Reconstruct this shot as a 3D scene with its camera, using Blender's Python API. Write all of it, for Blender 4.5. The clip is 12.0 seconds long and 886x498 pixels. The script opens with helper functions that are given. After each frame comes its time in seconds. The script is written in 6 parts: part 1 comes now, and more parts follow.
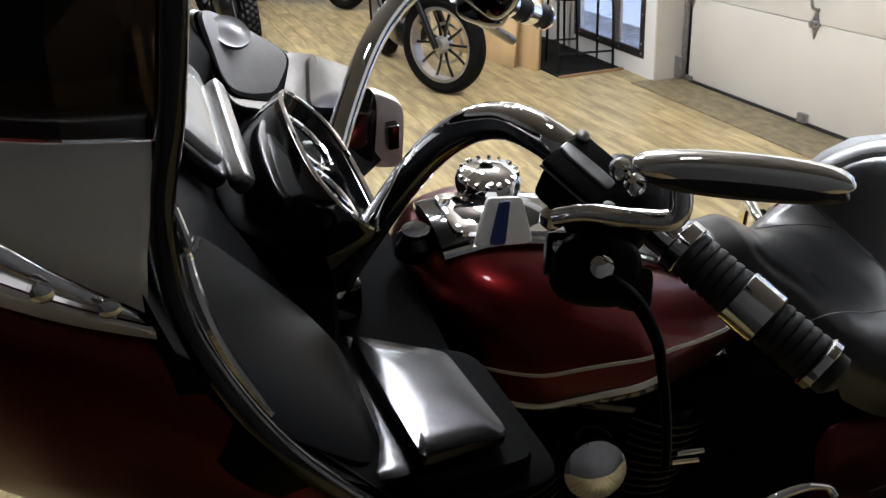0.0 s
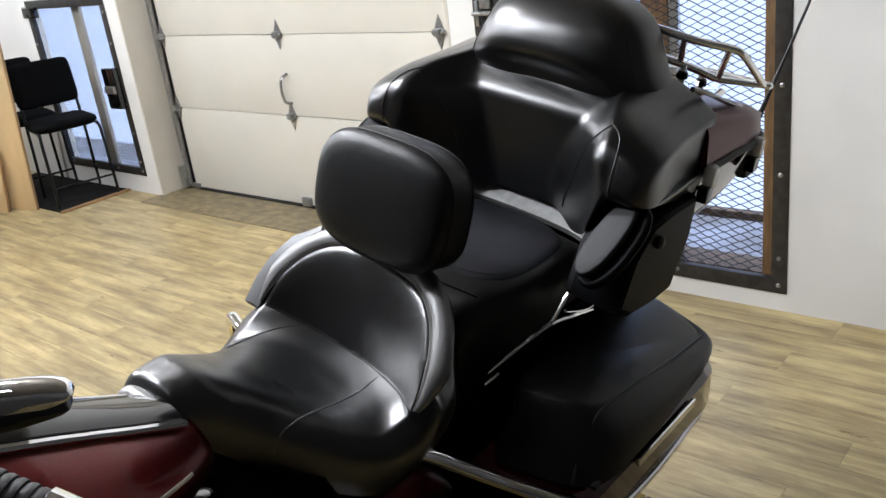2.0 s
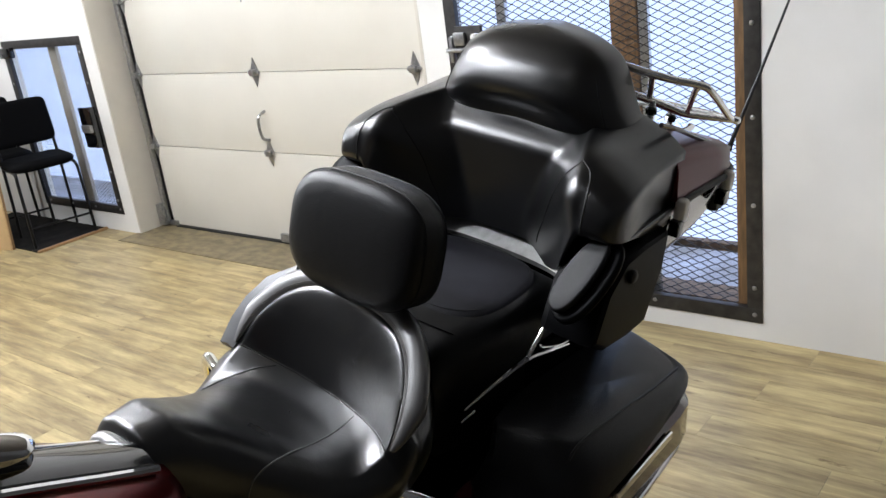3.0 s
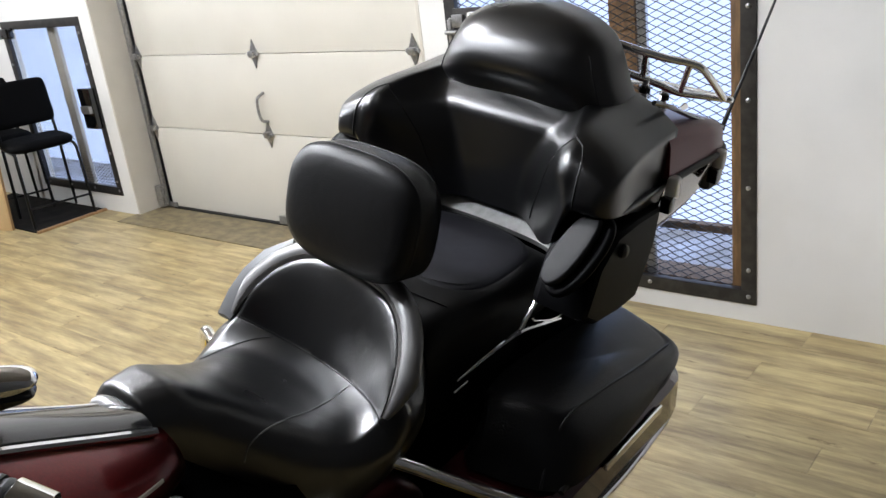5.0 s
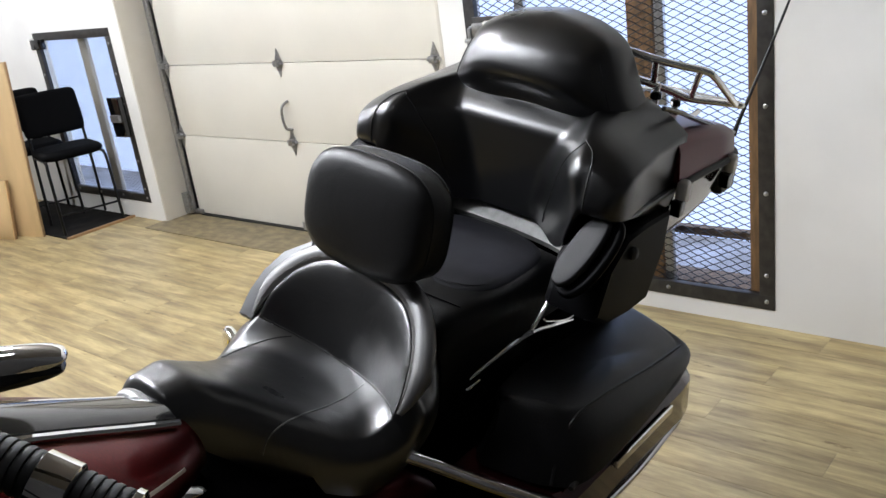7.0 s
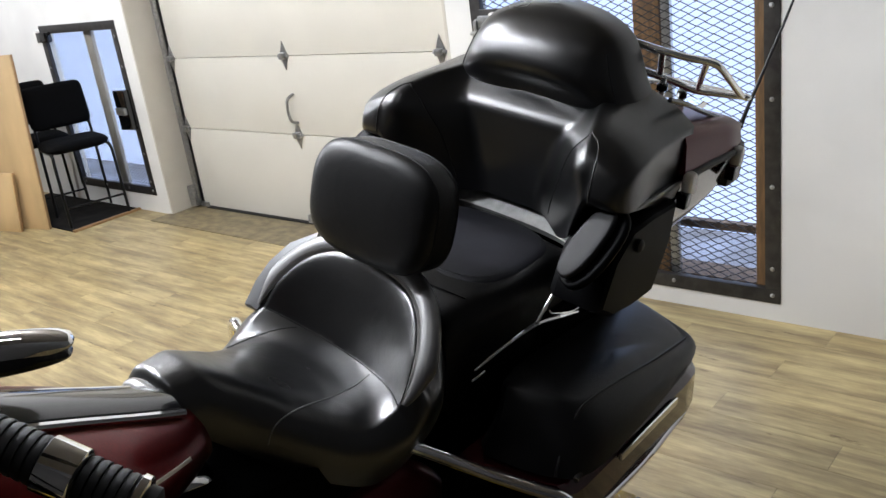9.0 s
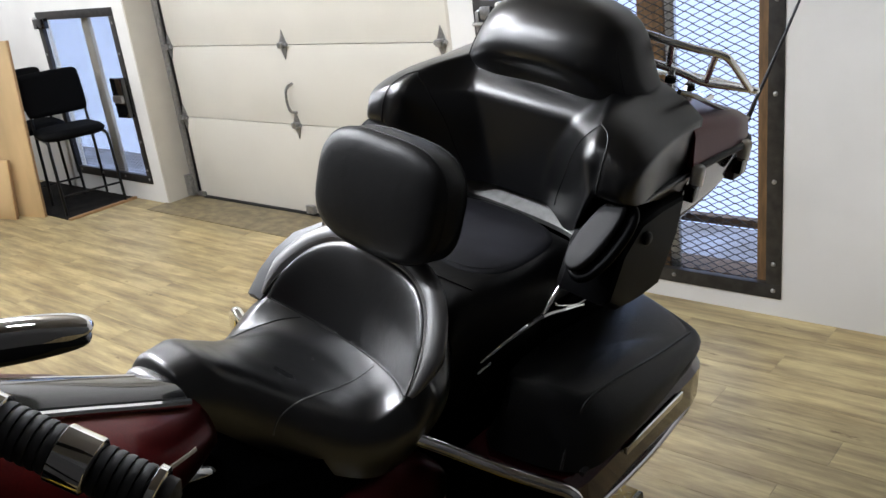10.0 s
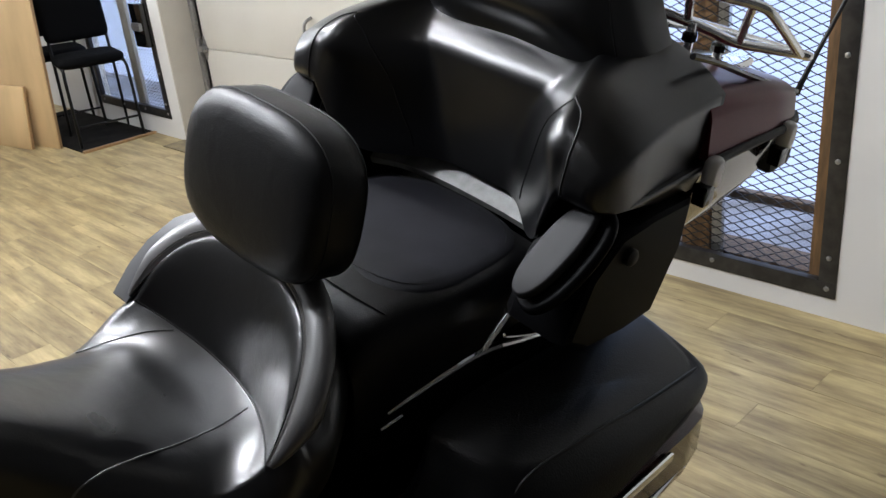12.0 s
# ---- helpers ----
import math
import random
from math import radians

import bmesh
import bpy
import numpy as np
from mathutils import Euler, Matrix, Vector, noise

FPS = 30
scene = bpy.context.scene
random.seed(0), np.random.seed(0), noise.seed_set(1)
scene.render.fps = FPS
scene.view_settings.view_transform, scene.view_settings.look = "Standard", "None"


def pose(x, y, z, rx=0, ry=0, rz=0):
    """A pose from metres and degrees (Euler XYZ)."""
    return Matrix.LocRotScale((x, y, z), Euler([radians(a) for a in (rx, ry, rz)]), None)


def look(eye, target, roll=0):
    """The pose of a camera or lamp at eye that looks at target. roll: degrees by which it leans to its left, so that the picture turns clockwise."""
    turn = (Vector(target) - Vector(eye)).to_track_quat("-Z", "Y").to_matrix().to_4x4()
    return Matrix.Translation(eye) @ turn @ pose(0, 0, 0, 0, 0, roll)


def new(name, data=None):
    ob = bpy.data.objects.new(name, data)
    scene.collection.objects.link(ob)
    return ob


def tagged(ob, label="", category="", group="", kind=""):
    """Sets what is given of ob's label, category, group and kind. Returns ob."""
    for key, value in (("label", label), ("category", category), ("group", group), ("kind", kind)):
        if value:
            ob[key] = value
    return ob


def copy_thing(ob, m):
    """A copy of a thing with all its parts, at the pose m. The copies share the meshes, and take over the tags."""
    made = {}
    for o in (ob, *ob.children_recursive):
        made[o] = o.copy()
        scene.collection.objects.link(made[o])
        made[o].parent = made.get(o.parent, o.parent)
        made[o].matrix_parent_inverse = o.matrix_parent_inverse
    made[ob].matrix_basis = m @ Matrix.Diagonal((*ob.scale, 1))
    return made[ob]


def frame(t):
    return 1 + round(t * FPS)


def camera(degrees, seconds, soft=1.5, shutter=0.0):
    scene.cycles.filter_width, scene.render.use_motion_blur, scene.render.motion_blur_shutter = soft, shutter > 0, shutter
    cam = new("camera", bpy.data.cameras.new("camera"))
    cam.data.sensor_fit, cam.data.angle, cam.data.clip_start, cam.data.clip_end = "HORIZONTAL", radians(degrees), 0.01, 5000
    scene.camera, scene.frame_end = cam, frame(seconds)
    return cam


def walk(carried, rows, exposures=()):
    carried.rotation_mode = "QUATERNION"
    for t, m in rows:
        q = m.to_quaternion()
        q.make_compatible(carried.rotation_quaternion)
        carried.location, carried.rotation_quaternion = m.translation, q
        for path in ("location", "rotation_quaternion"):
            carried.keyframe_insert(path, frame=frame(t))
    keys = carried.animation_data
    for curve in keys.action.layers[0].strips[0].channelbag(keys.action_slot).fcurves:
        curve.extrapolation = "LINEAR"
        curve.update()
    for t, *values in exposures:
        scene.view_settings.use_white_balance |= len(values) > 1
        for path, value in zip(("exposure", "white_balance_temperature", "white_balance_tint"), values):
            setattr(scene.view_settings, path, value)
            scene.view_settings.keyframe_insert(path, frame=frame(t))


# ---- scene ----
cam = camera(53.8, 12.0)
PATH = [
    (0, (0.157, 0.145, 1.606), (-1.571, 0.699, 0.766), -3.2),
    (0.5, (0.178, 0.208, 1.611), (-1.449, 1.013, 0.773), -5.2),
    (1, (0.194, 0.261, 1.61), (-1.291, 1.297, 0.762), -7.1),
    (1.5, (0.208, 0.326, 1.614), (-1.093, 1.613, 0.808), -7.5),
    (2, (0.211, 0.36, 1.626), (-1.04, 1.745, 0.906), -7.4),
    (2.5, (0.216, 0.369, 1.637), (-1.01, 1.806, 0.981), -7.8),
    (4.5, (0.25, 0.346, 1.629), (-0.983, 1.771, 0.962), -7.6),
    (5, (0.251, 0.345, 1.621), (-0.971, 1.772, 0.936), -7.4),
    (5.5, (0.258, 0.343, 1.617), (-0.96, 1.771, 0.927), -7.3),
    (6, (0.276, 0.337, 1.617), (-0.972, 1.739, 0.929), -7.5),
    (6.5, (0.29, 0.332, 1.612), (-0.951, 1.733, 0.906), -7.2),
    (7, (0.3, 0.32, 1.624), (-0.969, 1.718, 0.963), -7.9),
    (9, (0.3, 0.318, 1.619), (-0.976, 1.704, 0.947), -7.9),
    (9.5, (0.297, 0.33, 1.607), (-0.963, 1.718, 0.911), -7.9),
    (10, (0.272, 0.313, 1.613), (-0.991, 1.701, 0.924), -7.2),
    (10.5, (0.242, 0.272, 1.605), (-0.97, 1.702, 0.908), -5.7),
    (11, (0.182, 0.303, 1.555), (-0.852, 1.765, 0.665), -4.6),
    (11.5, (0.191, 0.596, 1.539), (-1.062, 1.934, 0.74), -3.6),
    (12, (0.142, 0.801, 1.533), (-1.203, 2.046, 0.731), -5.8),
]
walk(cam, [(t, look(eye, target, roll)) for t, eye, target, roll in PATH], [(0, 0.0), (7, 0.0), (9, -0.08), (10.5, -0.18), (12, -0.24)])

# ---- world and light ----
world = bpy.data.worlds.new("world")
scene.world = world
world.use_nodes = True
wn = world.node_tree.nodes
sky = wn.new("ShaderNodeTexSky")
sky.sky_type = "NISHITA"
sky.sun_disc = False
sky.sun_elevation, sky.sun_rotation = radians(25), radians(200)
world.node_tree.links.new(sky.outputs[0], wn["Background"].inputs[0])
wn["Background"].inputs[1].default_value = 0.08
scene.view_settings.exposure = 0.0


def lamp(name, kind, place, energy, color, size=0.1, aim=None, size_y=None):
    data = bpy.data.lights.new(name, kind)
    data.energy, data.color = energy, color
    if kind == "AREA":
        data.size = size
        if size_y:
            data.shape, data.size_y = "RECTANGLE", size_y
    else:
        data.shadow_soft_size = size
    ob = new(name, data)
    ob.matrix_world = look(place, aim) if aim else pose(*place)
    return ob


WARM = (0.945, 0.985, 1.06)
CEIL = 3.0
# bare ceiling bulbs (x, y, watts) and aimed track spots (place, aim, watts, cone)
BULBS = [(-3.1, 1.5, 60), (-2.85, 1.5, 60), (-2.6, 1.5, 60), (-2.35, 1.5, 60), (-2.1, 1.5, 60), (-3.6, 0.5, 55), (-5.1, 0.6, 95), (-5.1, 2.5, 46), (-6.8, 0.6, 125), (-6.8, 2.5, 56), (-9.0, 1.2, 190)]
for bx, by, watts in BULBS:
    lamp("ceiling_bulb_light", "POINT", (bx, by, CEIL - 0.22), watts, WARM, 0.09)
SPOTS = [((-2.4, 0.55), (-1.1, 1.2, 0.9), 68, 72), ((-2.05, 0.65), (-1.05, 1.3, 0.9), 68, 72), ((-1.7, 0.75), (-1.0, 1.4, 0.9), 68, 72), ((-0.45, 0.75), (-0.85, 0.85, 0.85), 13, 80),
         # Last spot added to lighten the right-hand wall and the floor below.
         ((-0.75, 1.9), (0.05, 3.4, 0.75), 62, 58)]
for (bx, by), aim, watts, cone in SPOTS:
    ob = lamp("track_spot_light", "SPOT", (bx, by, CEIL - 0.22), watts, WARM, 0.07, aim)
    ob.data.spot_size, ob.data.spot_blend = radians(cone), 0.9
lamp("window_daylight", "AREA", (-1.55, 3.85, 1.1), 8, (0.62, 0.76, 1.0), 1.2, (-1.55, 0, 0.6), 1.6)
lamp("outdoor_daylight", "AREA", (-3.5, 3.98, 2.6), 90, (0.75, 0.84, 1.0), 8.0, (-3.5, 3.99, 0.0), 0.4)
lamp("side_window_daylight", "AREA", (-5.85, 3.85, 0.8), 3, (0.62, 0.76, 1.0), 1.0, (-5.85, 0, 0.5), 1.0)


# ---- materials ----
def material(name, color, rough=0.5, metal=0.0, coat=0.0, bump=0.0, bump_scale=200.0, vary=0.0, vary_scale=3.0, second=None, spec=0.5, detail=4.0, stretch=None, rand=0.0, voronoi=False, rough_vary=0.0, coat_rough=0.04, wrinkle=0.0):
    m = bpy.data.materials.new(name)
    m.use_nodes = True
    nt = m.node_tree
    p = nt.nodes["Principled BSDF"]
    p.inputs["Base Color"].default_value = (*color, 1)
    p.inputs["Roughness"].default_value = rough
    p.inputs["Metallic"].default_value = metal
    p.inputs["Coat Weight"].default_value = coat
    p.inputs["Coat Roughness"].default_value = coat_rough
    p.inputs["Specular IOR Level"].default_value = spec
    tc = nt.nodes.new("ShaderNodeTexCoord")
    src = tc.outputs["Object"]
    if stretch:
        mp = nt.nodes.new("ShaderNodeMapping")
        mp.inputs["Scale"].default_value = stretch
        nt.links.new(src, mp.inputs[0])
        src = mp.outputs[0]
    if vary > 0:
        n = nt.nodes.new("ShaderNodeTexNoise")
        n.inputs["Scale"].default_value = vary_scale
        n.inputs["Detail"].default_value = detail
        nt.links.new(src, n.inputs["Vector"])
        r = nt.nodes.new("ShaderNodeValToRGB")
        a = second or tuple(c * (1 - vary) for c in color)
        r.color_ramp.elements[0].position, r.color_ramp.elements[1].position = 0.35, 0.68
        r.color_ramp.elements[0].color, r.color_ramp.elements[1].color = (*a, 1), (*color, 1)
        nt.links.new(n.outputs["Fac"], r.inputs[0])
        out = r.outputs[0]
        if rand > 0:
            oi = nt.nodes.new("ShaderNodeObjectInfo")
            hs = nt.nodes.new("ShaderNodeHueSaturation")
            mr = nt.nodes.new("ShaderNodeMapRange")
            mr.inputs["To Min"].default_value, mr.inputs["To Max"].default_value = 1 - rand, 1 + rand
            nt.links.new(oi.outputs["Random"], mr.inputs["Value"])
            nt.links.new(mr.outputs[0], hs.inputs["Value"])
            nt.links.new(out, hs.inputs["Color"])
            out = hs.outputs[0]
        nt.links.new(out, p.inputs["Base Color"])
        if rough_vary > 0:
            mr2 = nt.nodes.new("ShaderNodeMapRange")
            mr2.inputs["To Min"].default_value, mr2.inputs["To Max"].default_value = rough + rough_vary, rough - rough_vary
            nt.links.new(n.outputs["Fac"], mr2.inputs["Value"])
            nt.links.new(mr2.outputs[0], p.inputs["Roughness"])
    if bump > 0:
        if voronoi:
            n2 = nt.nodes.new("ShaderNodeTexVoronoi")
            h = n2.outputs["Distance"]
        else:
            n2 = nt.nodes.new("ShaderNodeTexNoise")
            n2.inputs["Detail"].default_value = 3
            h = n2.outputs["Fac"]
        n2.inputs["Scale"].default_value = bump_scale
        nt.links.new(src, n2.inputs["Vector"])
        b = nt.nodes.new("ShaderNodeBump")
        b.inputs["Strength"].default_value = bump
        b.inputs["Distance"].default_value = 0.002
        nt.links.new(h, b.inputs["Height"])
        nt.links.new(b.outputs[0], p.inputs["Normal"])
        if wrinkle > 0:
            n3 = nt.nodes.new("ShaderNodeTexNoise")
            n3.inputs["Scale"].default_value, n3.inputs["Detail"].default_value, n3.inputs["Distortion"].default_value = 22, 4, 0.6
            nt.links.new(src, n3.inputs["Vector"])
            b2 = nt.nodes.new("ShaderNodeBump")
            b2.inputs["Strength"].default_value, b2.inputs["Distance"].default_value = wrinkle, 0.006
            nt.links.new(n3.outputs["Fac"], b2.inputs["Height"])
            nt.links.new(b2.outputs[0], b.inputs["Normal"])
            nt.links.new(b2.outputs[0], p.inputs["Coat Normal"])
    return m


def plank_material():
    m = bpy.data.materials.new("plank_vinyl")
    m.use_nodes = True
    nt = m.node_tree
    p = nt.nodes["Principled BSDF"]
    tc, oi = nt.nodes.new("ShaderNodeTexCoord"), nt.nodes.new("ShaderNodeObjectInfo")
    geo = nt.nodes.new("ShaderNodeNewGeometry")
    mul = nt.nodes.new("ShaderNodeVectorMath")
    mul.operation = "MULTIPLY_ADD"
    comb = nt.nodes.new("ShaderNodeCombineXYZ")
    add = nt.nodes.new("ShaderNodeMath")
    nt.links.new(oi.outputs["Random"], add.inputs[0])
    nt.links.new(geo.outputs["Random Per Island"], add.inputs[1])
    for k in range(3):
        nt.links.new(add.outputs[0], comb.inputs[k])
    mul.inputs[1].default_value = (37.0, 53.0, 0.0)
    nt.links.new(comb.outputs[0], mul.inputs[0])
    nt.links.new(tc.outputs["Object"], mul.inputs[2])

    def layer(scale, stretch, lo, hi, a, b):
        mp, n, r = nt.nodes.new("ShaderNodeMapping"), nt.nodes.new("ShaderNodeTexNoise"), nt.nodes.new("ShaderNodeValToRGB")
        mp.inputs["Scale"].default_value = stretch
        n.inputs["Scale"].default_value, n.inputs["Detail"].default_value, n.inputs["Roughness"].default_value = scale, 7, 0.62
        r.color_ramp.elements[0].position, r.color_ramp.elements[1].position = lo, hi
        r.color_ramp.elements[0].color, r.color_ramp.elements[1].color = (*a, 1), (*b, 1)
        nt.links.new(mul.outputs[0], mp.inputs[0])
        nt.links.new(mp.outputs[0], n.inputs["Vector"])
        nt.links.new(n.outputs["Fac"], r.inputs[0])
        return r.outputs[0], n.outputs["Fac"]

    def mix(kind, fac, a, b):
        x = nt.nodes.new("ShaderNodeMix")
        x.data_type, x.blend_type = "RGBA", kind
        x.inputs["Factor"].default_value = fac
        nt.links.new(a, x.inputs["A"])
        nt.links.new(b, x.inputs["B"])
        return x.outputs["Result"]

    base, _ = layer(2.0, (0.9, 8.0, 1.0), 0.37, 0.60, (0.285, 0.218, 0.110), (0.555, 0.445, 0.225))
    grain, g = layer(9.0, (1.2, 9.0, 1.0), 0.34, 0.62, (0.70, 0.68, 0.65), (1.0, 1.0, 1.0))
    knots, _ = layer(9.0, (0.7, 2.6, 1.0), 0.29, 0.37, (0.34, 0.28, 0.22), (1.0, 1.0, 1.0))
    stain, _ = layer(2.6, (0.8, 2.2, 1.0), 0.36, 0.58, (0.50, 0.43, 0.34), (1.0, 1.0, 1.0))
    col = mix("MULTIPLY", 0.55, mix("MULTIPLY", 0.9, mix("MULTIPLY", 0.65, base, grain), knots), stain)
    hs, mr = nt.nodes.new("ShaderNodeHueSaturation"), nt.nodes.new("ShaderNodeMapRange")
    fr = nt.nodes.new("ShaderNodeMath")
    fr.operation = "FRACT"
    nt.links.new(add.outputs[0], fr.inputs[0])
    mr.inputs["To Min"].default_value, mr.inputs["To Max"].default_value = 0.86, 1.06
    nt.links.new(fr.outputs[0], mr.inputs["Value"])
    nt.links.new(mr.outputs[0], hs.inputs["Value"])
    nt.links.new(col, hs.inputs["Color"])
    nt.links.new(hs.outputs[0], p.inputs["Base Color"])
    rr = nt.nodes.new("ShaderNodeMapRange")
    rr.inputs["To Min"].default_value, rr.inputs["To Max"].default_value = 0.34, 0.52
    nt.links.new(g, rr.inputs["Value"])
    nt.links.new(rr.outputs[0], p.inputs["Roughness"])
    bp = nt.nodes.new("ShaderNodeBump")
    bp.inputs["Strength"].default_value, bp.inputs["Distance"].default_value = 0.25, 0.001
    nt.links.new(g, bp.inputs["Height"])
    nt.links.new(bp.outputs[0], p.inputs["Normal"])
    return m


def glowing(name, color, strength):
    m = bpy.data.materials.new(name)
    m.use_nodes = True
    nt = m.node_tree
    nt.nodes.remove(nt.nodes["Principled BSDF"])
    e = nt.nodes.new("ShaderNodeEmission")
    e.inputs[0].default_value, e.inputs[1].default_value = (*color, 1), strength
    nt.links.new(e.outputs[0], nt.nodes["Material Output"].inputs[0])
    return m


LEATHER = material("seat_leather", (0.0022, 0.0022, 0.0026), 0.29, bump=0.10, bump_scale=520, vary=0.4, vary_scale=5, voronoi=True, rough_vary=0.05, spec=0.72, coat=0.14, coat_rough=0.24, wrinkle=0.05)
SADDLE = material("saddle_leather", (0.0025, 0.0025, 0.0029), 0.31, bump=0.06, bump_scale=480, vary=0.5, vary_scale=9, voronoi=True, rough_vary=0.10, spec=0.72, coat=0.18, coat_rough=0.26, wrinkle=0.18)
# Rim leather paler for wear and for the light it catches, as colour.
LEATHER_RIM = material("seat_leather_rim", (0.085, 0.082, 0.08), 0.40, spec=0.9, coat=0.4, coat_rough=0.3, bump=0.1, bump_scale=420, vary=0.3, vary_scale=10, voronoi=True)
PADCLOTH = material("pad_leather", (0.004, 0.004, 0.0045), 0.42, wrinkle=0.2, spec=0.32, bump=0.12, bump_scale=500, vary=0.3, vary_scale=20, voronoi=True)
COVER = material("lid_cover", (0.0048, 0.0048, 0.0053), 0.38, spec=0.24, bump=0.3, bump_scale=300, vary=0.35, vary_scale=9, rough_vary=0.08)
SEATCLOTH = material("seat_cloth", (0.016, 0.016, 0.021), 0.62, spec=0.22, bump=0.3, bump_scale=700, vary=0.4, vary_scale=14)
TYRE = material("tyre_rubber", (0.004, 0.004, 0.004), 0.75, spec=0.12, bump=0.3, bump_scale=90, vary=0.3, vary_scale=20)
# Speaker panels: the right twin lighter than the left.
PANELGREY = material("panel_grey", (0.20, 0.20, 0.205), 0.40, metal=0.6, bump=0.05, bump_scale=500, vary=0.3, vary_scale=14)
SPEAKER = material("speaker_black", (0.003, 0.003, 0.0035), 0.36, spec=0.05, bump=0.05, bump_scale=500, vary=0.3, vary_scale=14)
PIPING = material("piping", (0.006, 0.006, 0.006), 0.5, spec=0.3)
THREAD = material("thread", (0.10, 0.09, 0.08), 0.6)
RED = material("red_paint", (0.088, 0.0016, 0.002), 0.30, metal=0.92, coat_rough=0.05, coat=0.25, vary=0.25, vary_scale=300)
DARKRED = material("dark_red_paint", (0.085, 0.010, 0.014), 0.36, metal=0.45, spec=0.15, coat=0.1, coat_rough=0.12, vary=0.2, vary_scale=300)
BAGPAINT = material("bag_red_lacquer", (0.05, 0.006, 0.008), 0.2, metal=0.1, coat=1.0, vary=0.25, vary_scale=200)
BLACK = material("gloss_black", (0.002, 0.002, 0.0023), 0.10, coat=0.5)
PLASTIC = material("black_plastic", (0.0025, 0.0025, 0.003), 0.42, spec=0.05, bump=0.15, bump_scale=600, vary=0.2, vary_scale=30)
# Near-black, mostly for filler bodies standing in for deep shade.
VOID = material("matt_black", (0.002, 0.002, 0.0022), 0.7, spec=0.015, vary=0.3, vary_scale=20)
SATIN = material("satin_black", (0.012, 0.012, 0.013), 0.26, metal=0.3, vary=0.2, vary_scale=20)
RUBBER = material("rubber", (0.005, 0.005, 0.005), 0.6, bump=0.2, bump_scale=150, vary=0.3, vary_scale=30)
CHROME = material("chrome", (0.84, 0.84, 0.85), 0.03, metal=1.0, vary=0.06, vary_scale=30)
RACKMETAL = material("rack_steel", (0.95, 0.95, 0.95), 0.14, metal=0.8, vary=0.06, vary_scale=30)
ALLOY = material("alloy", (0.55, 0.54, 0.53), 0.28, metal=1.0, vary=0.15, vary_scale=40)
PIPEMETAL = material("pipe_steel", (0.72, 0.71, 0.69), 0.38, metal=0.5, vary=0.2, vary_scale=25)
# Left lid and bezel: the right side's silver, darkened for its reflections.
SHADESILVER = material("shaded_silver", (0.027, 0.027, 0.029), 0.2, metal=0.9, vary=0.10, vary_scale=60, rough_vary=0.05)
PEARL = material("pearl_trim", (0.80, 0.78, 0.75), 0.35, coat=0.4, vary=0.1, vary_scale=20)
GOLDLINE = material("pinstripe", (0.42, 0.36, 0.28), 0.35, vary=0.1, vary_scale=50)
WALL = material("wall_paint", (0.73, 0.72, 0.695), 0.6, bump=0.25, bump_scale=60, vary=0.17, vary_scale=1.3, detail=6)
CREAM = material("door_paint", (0.60, 0.575, 0.51), 0.45, bump=0.15, bump_scale=120, vary=0.06, vary_scale=2.2, detail=6)
JAMB = material("jamb_paint", (0.55, 0.515, 0.445), 0.55, bump=0.2, bump_scale=90, vary=0.12, vary_scale=3)
SHADEWALL = material("unseen_wall_dark", (0.045, 0.043, 0.042), 0.7, bump=0.25, bump_scale=60, vary=0.2, vary_scale=1.6)
CEILING = material("ceiling_boards", (0.15, 0.133, 0.11), 0.7, bump=0.3, bump_scale=30, vary=0.1, vary_scale=1.2)
PLANK = plank_material()
JOINT = material("plank_joint", (0.26, 0.20, 0.115), 0.8, vary=0.3, vary_scale=20)
THRESH = material("threshold_wood", (0.24, 0.19, 0.105), 0.5, bump=0.3, bump_scale=40, vary=0.5, vary_scale=11, stretch=(1, 1.6, 1), detail=8)
STEEL = material("frame_steel", (0.055, 0.052, 0.05), 0.45, metal=0.6, bump=0.2, bump_scale=80, vary=0.4, vary_scale=25)
MESHM = material("mesh_steel", (0.035, 0.035, 0.04), 0.5, metal=0.5, vary=0.3, vary_scale=30)
GALV = material("galvanised", (0.42, 0.42, 0.42), 0.35, metal=0.9, vary=0.3, vary_scale=60)
RUSTY = material("aged_wood_post", (0.20, 0.11, 0.045), 0.6, bump=0.3, bump_scale=60, vary=0.5, vary_scale=14, stretch=(4, 4, 0.6))
PLY = material("plywood", (0.62, 0.43, 0.22), 0.5, bump=0.15, bump_scale=60, vary=0.25, vary_scale=3.5, stretch=(1, 1, 0.35), detail=8)
PLYEDGE = material("plywood_edge", (0.34, 0.2, 0.09), 0.7, vary=0.4, vary_scale=3, stretch=(40, 40, 1))
YELLOW = material("lift_yellow", (0.72, 0.48, 0.02), 0.45, bump=0.2, bump_scale=80, vary=0.4, vary_scale=12, second=(0.30, 0.19, 0.02))
TREAD = material("worn_tread", (0.85, 0.68, 0.22), 0.35, metal=0.4, vary=0.5, vary_scale=40)
MATRUBBER = material("worn_mat", (0.014, 0.012, 0.010), 0.9, spec=0.1, bump=0.4, bump_scale=60, vary=0.7, vary_scale=9)
SEATFABRIC = material("chair_fabric", (0.002, 0.002, 0.0023), 0.9, spec=0.08, bump=0.4, bump_scale=700, vary=0.2, vary_scale=40)
TUBEBLACK = material("chair_tube", (0.004, 0.004, 0.004), 0.4, spec=0.25, vary=0.2, vary_scale=40)
SNOW = material("outdoor_snow", (0.55, 0.55, 0.57), 0.8, bump=0.4, bump_scale=8, vary=0.35, vary_scale=3, second=(0.28, 0.25, 0.22))
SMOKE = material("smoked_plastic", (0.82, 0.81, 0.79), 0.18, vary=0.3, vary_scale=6)
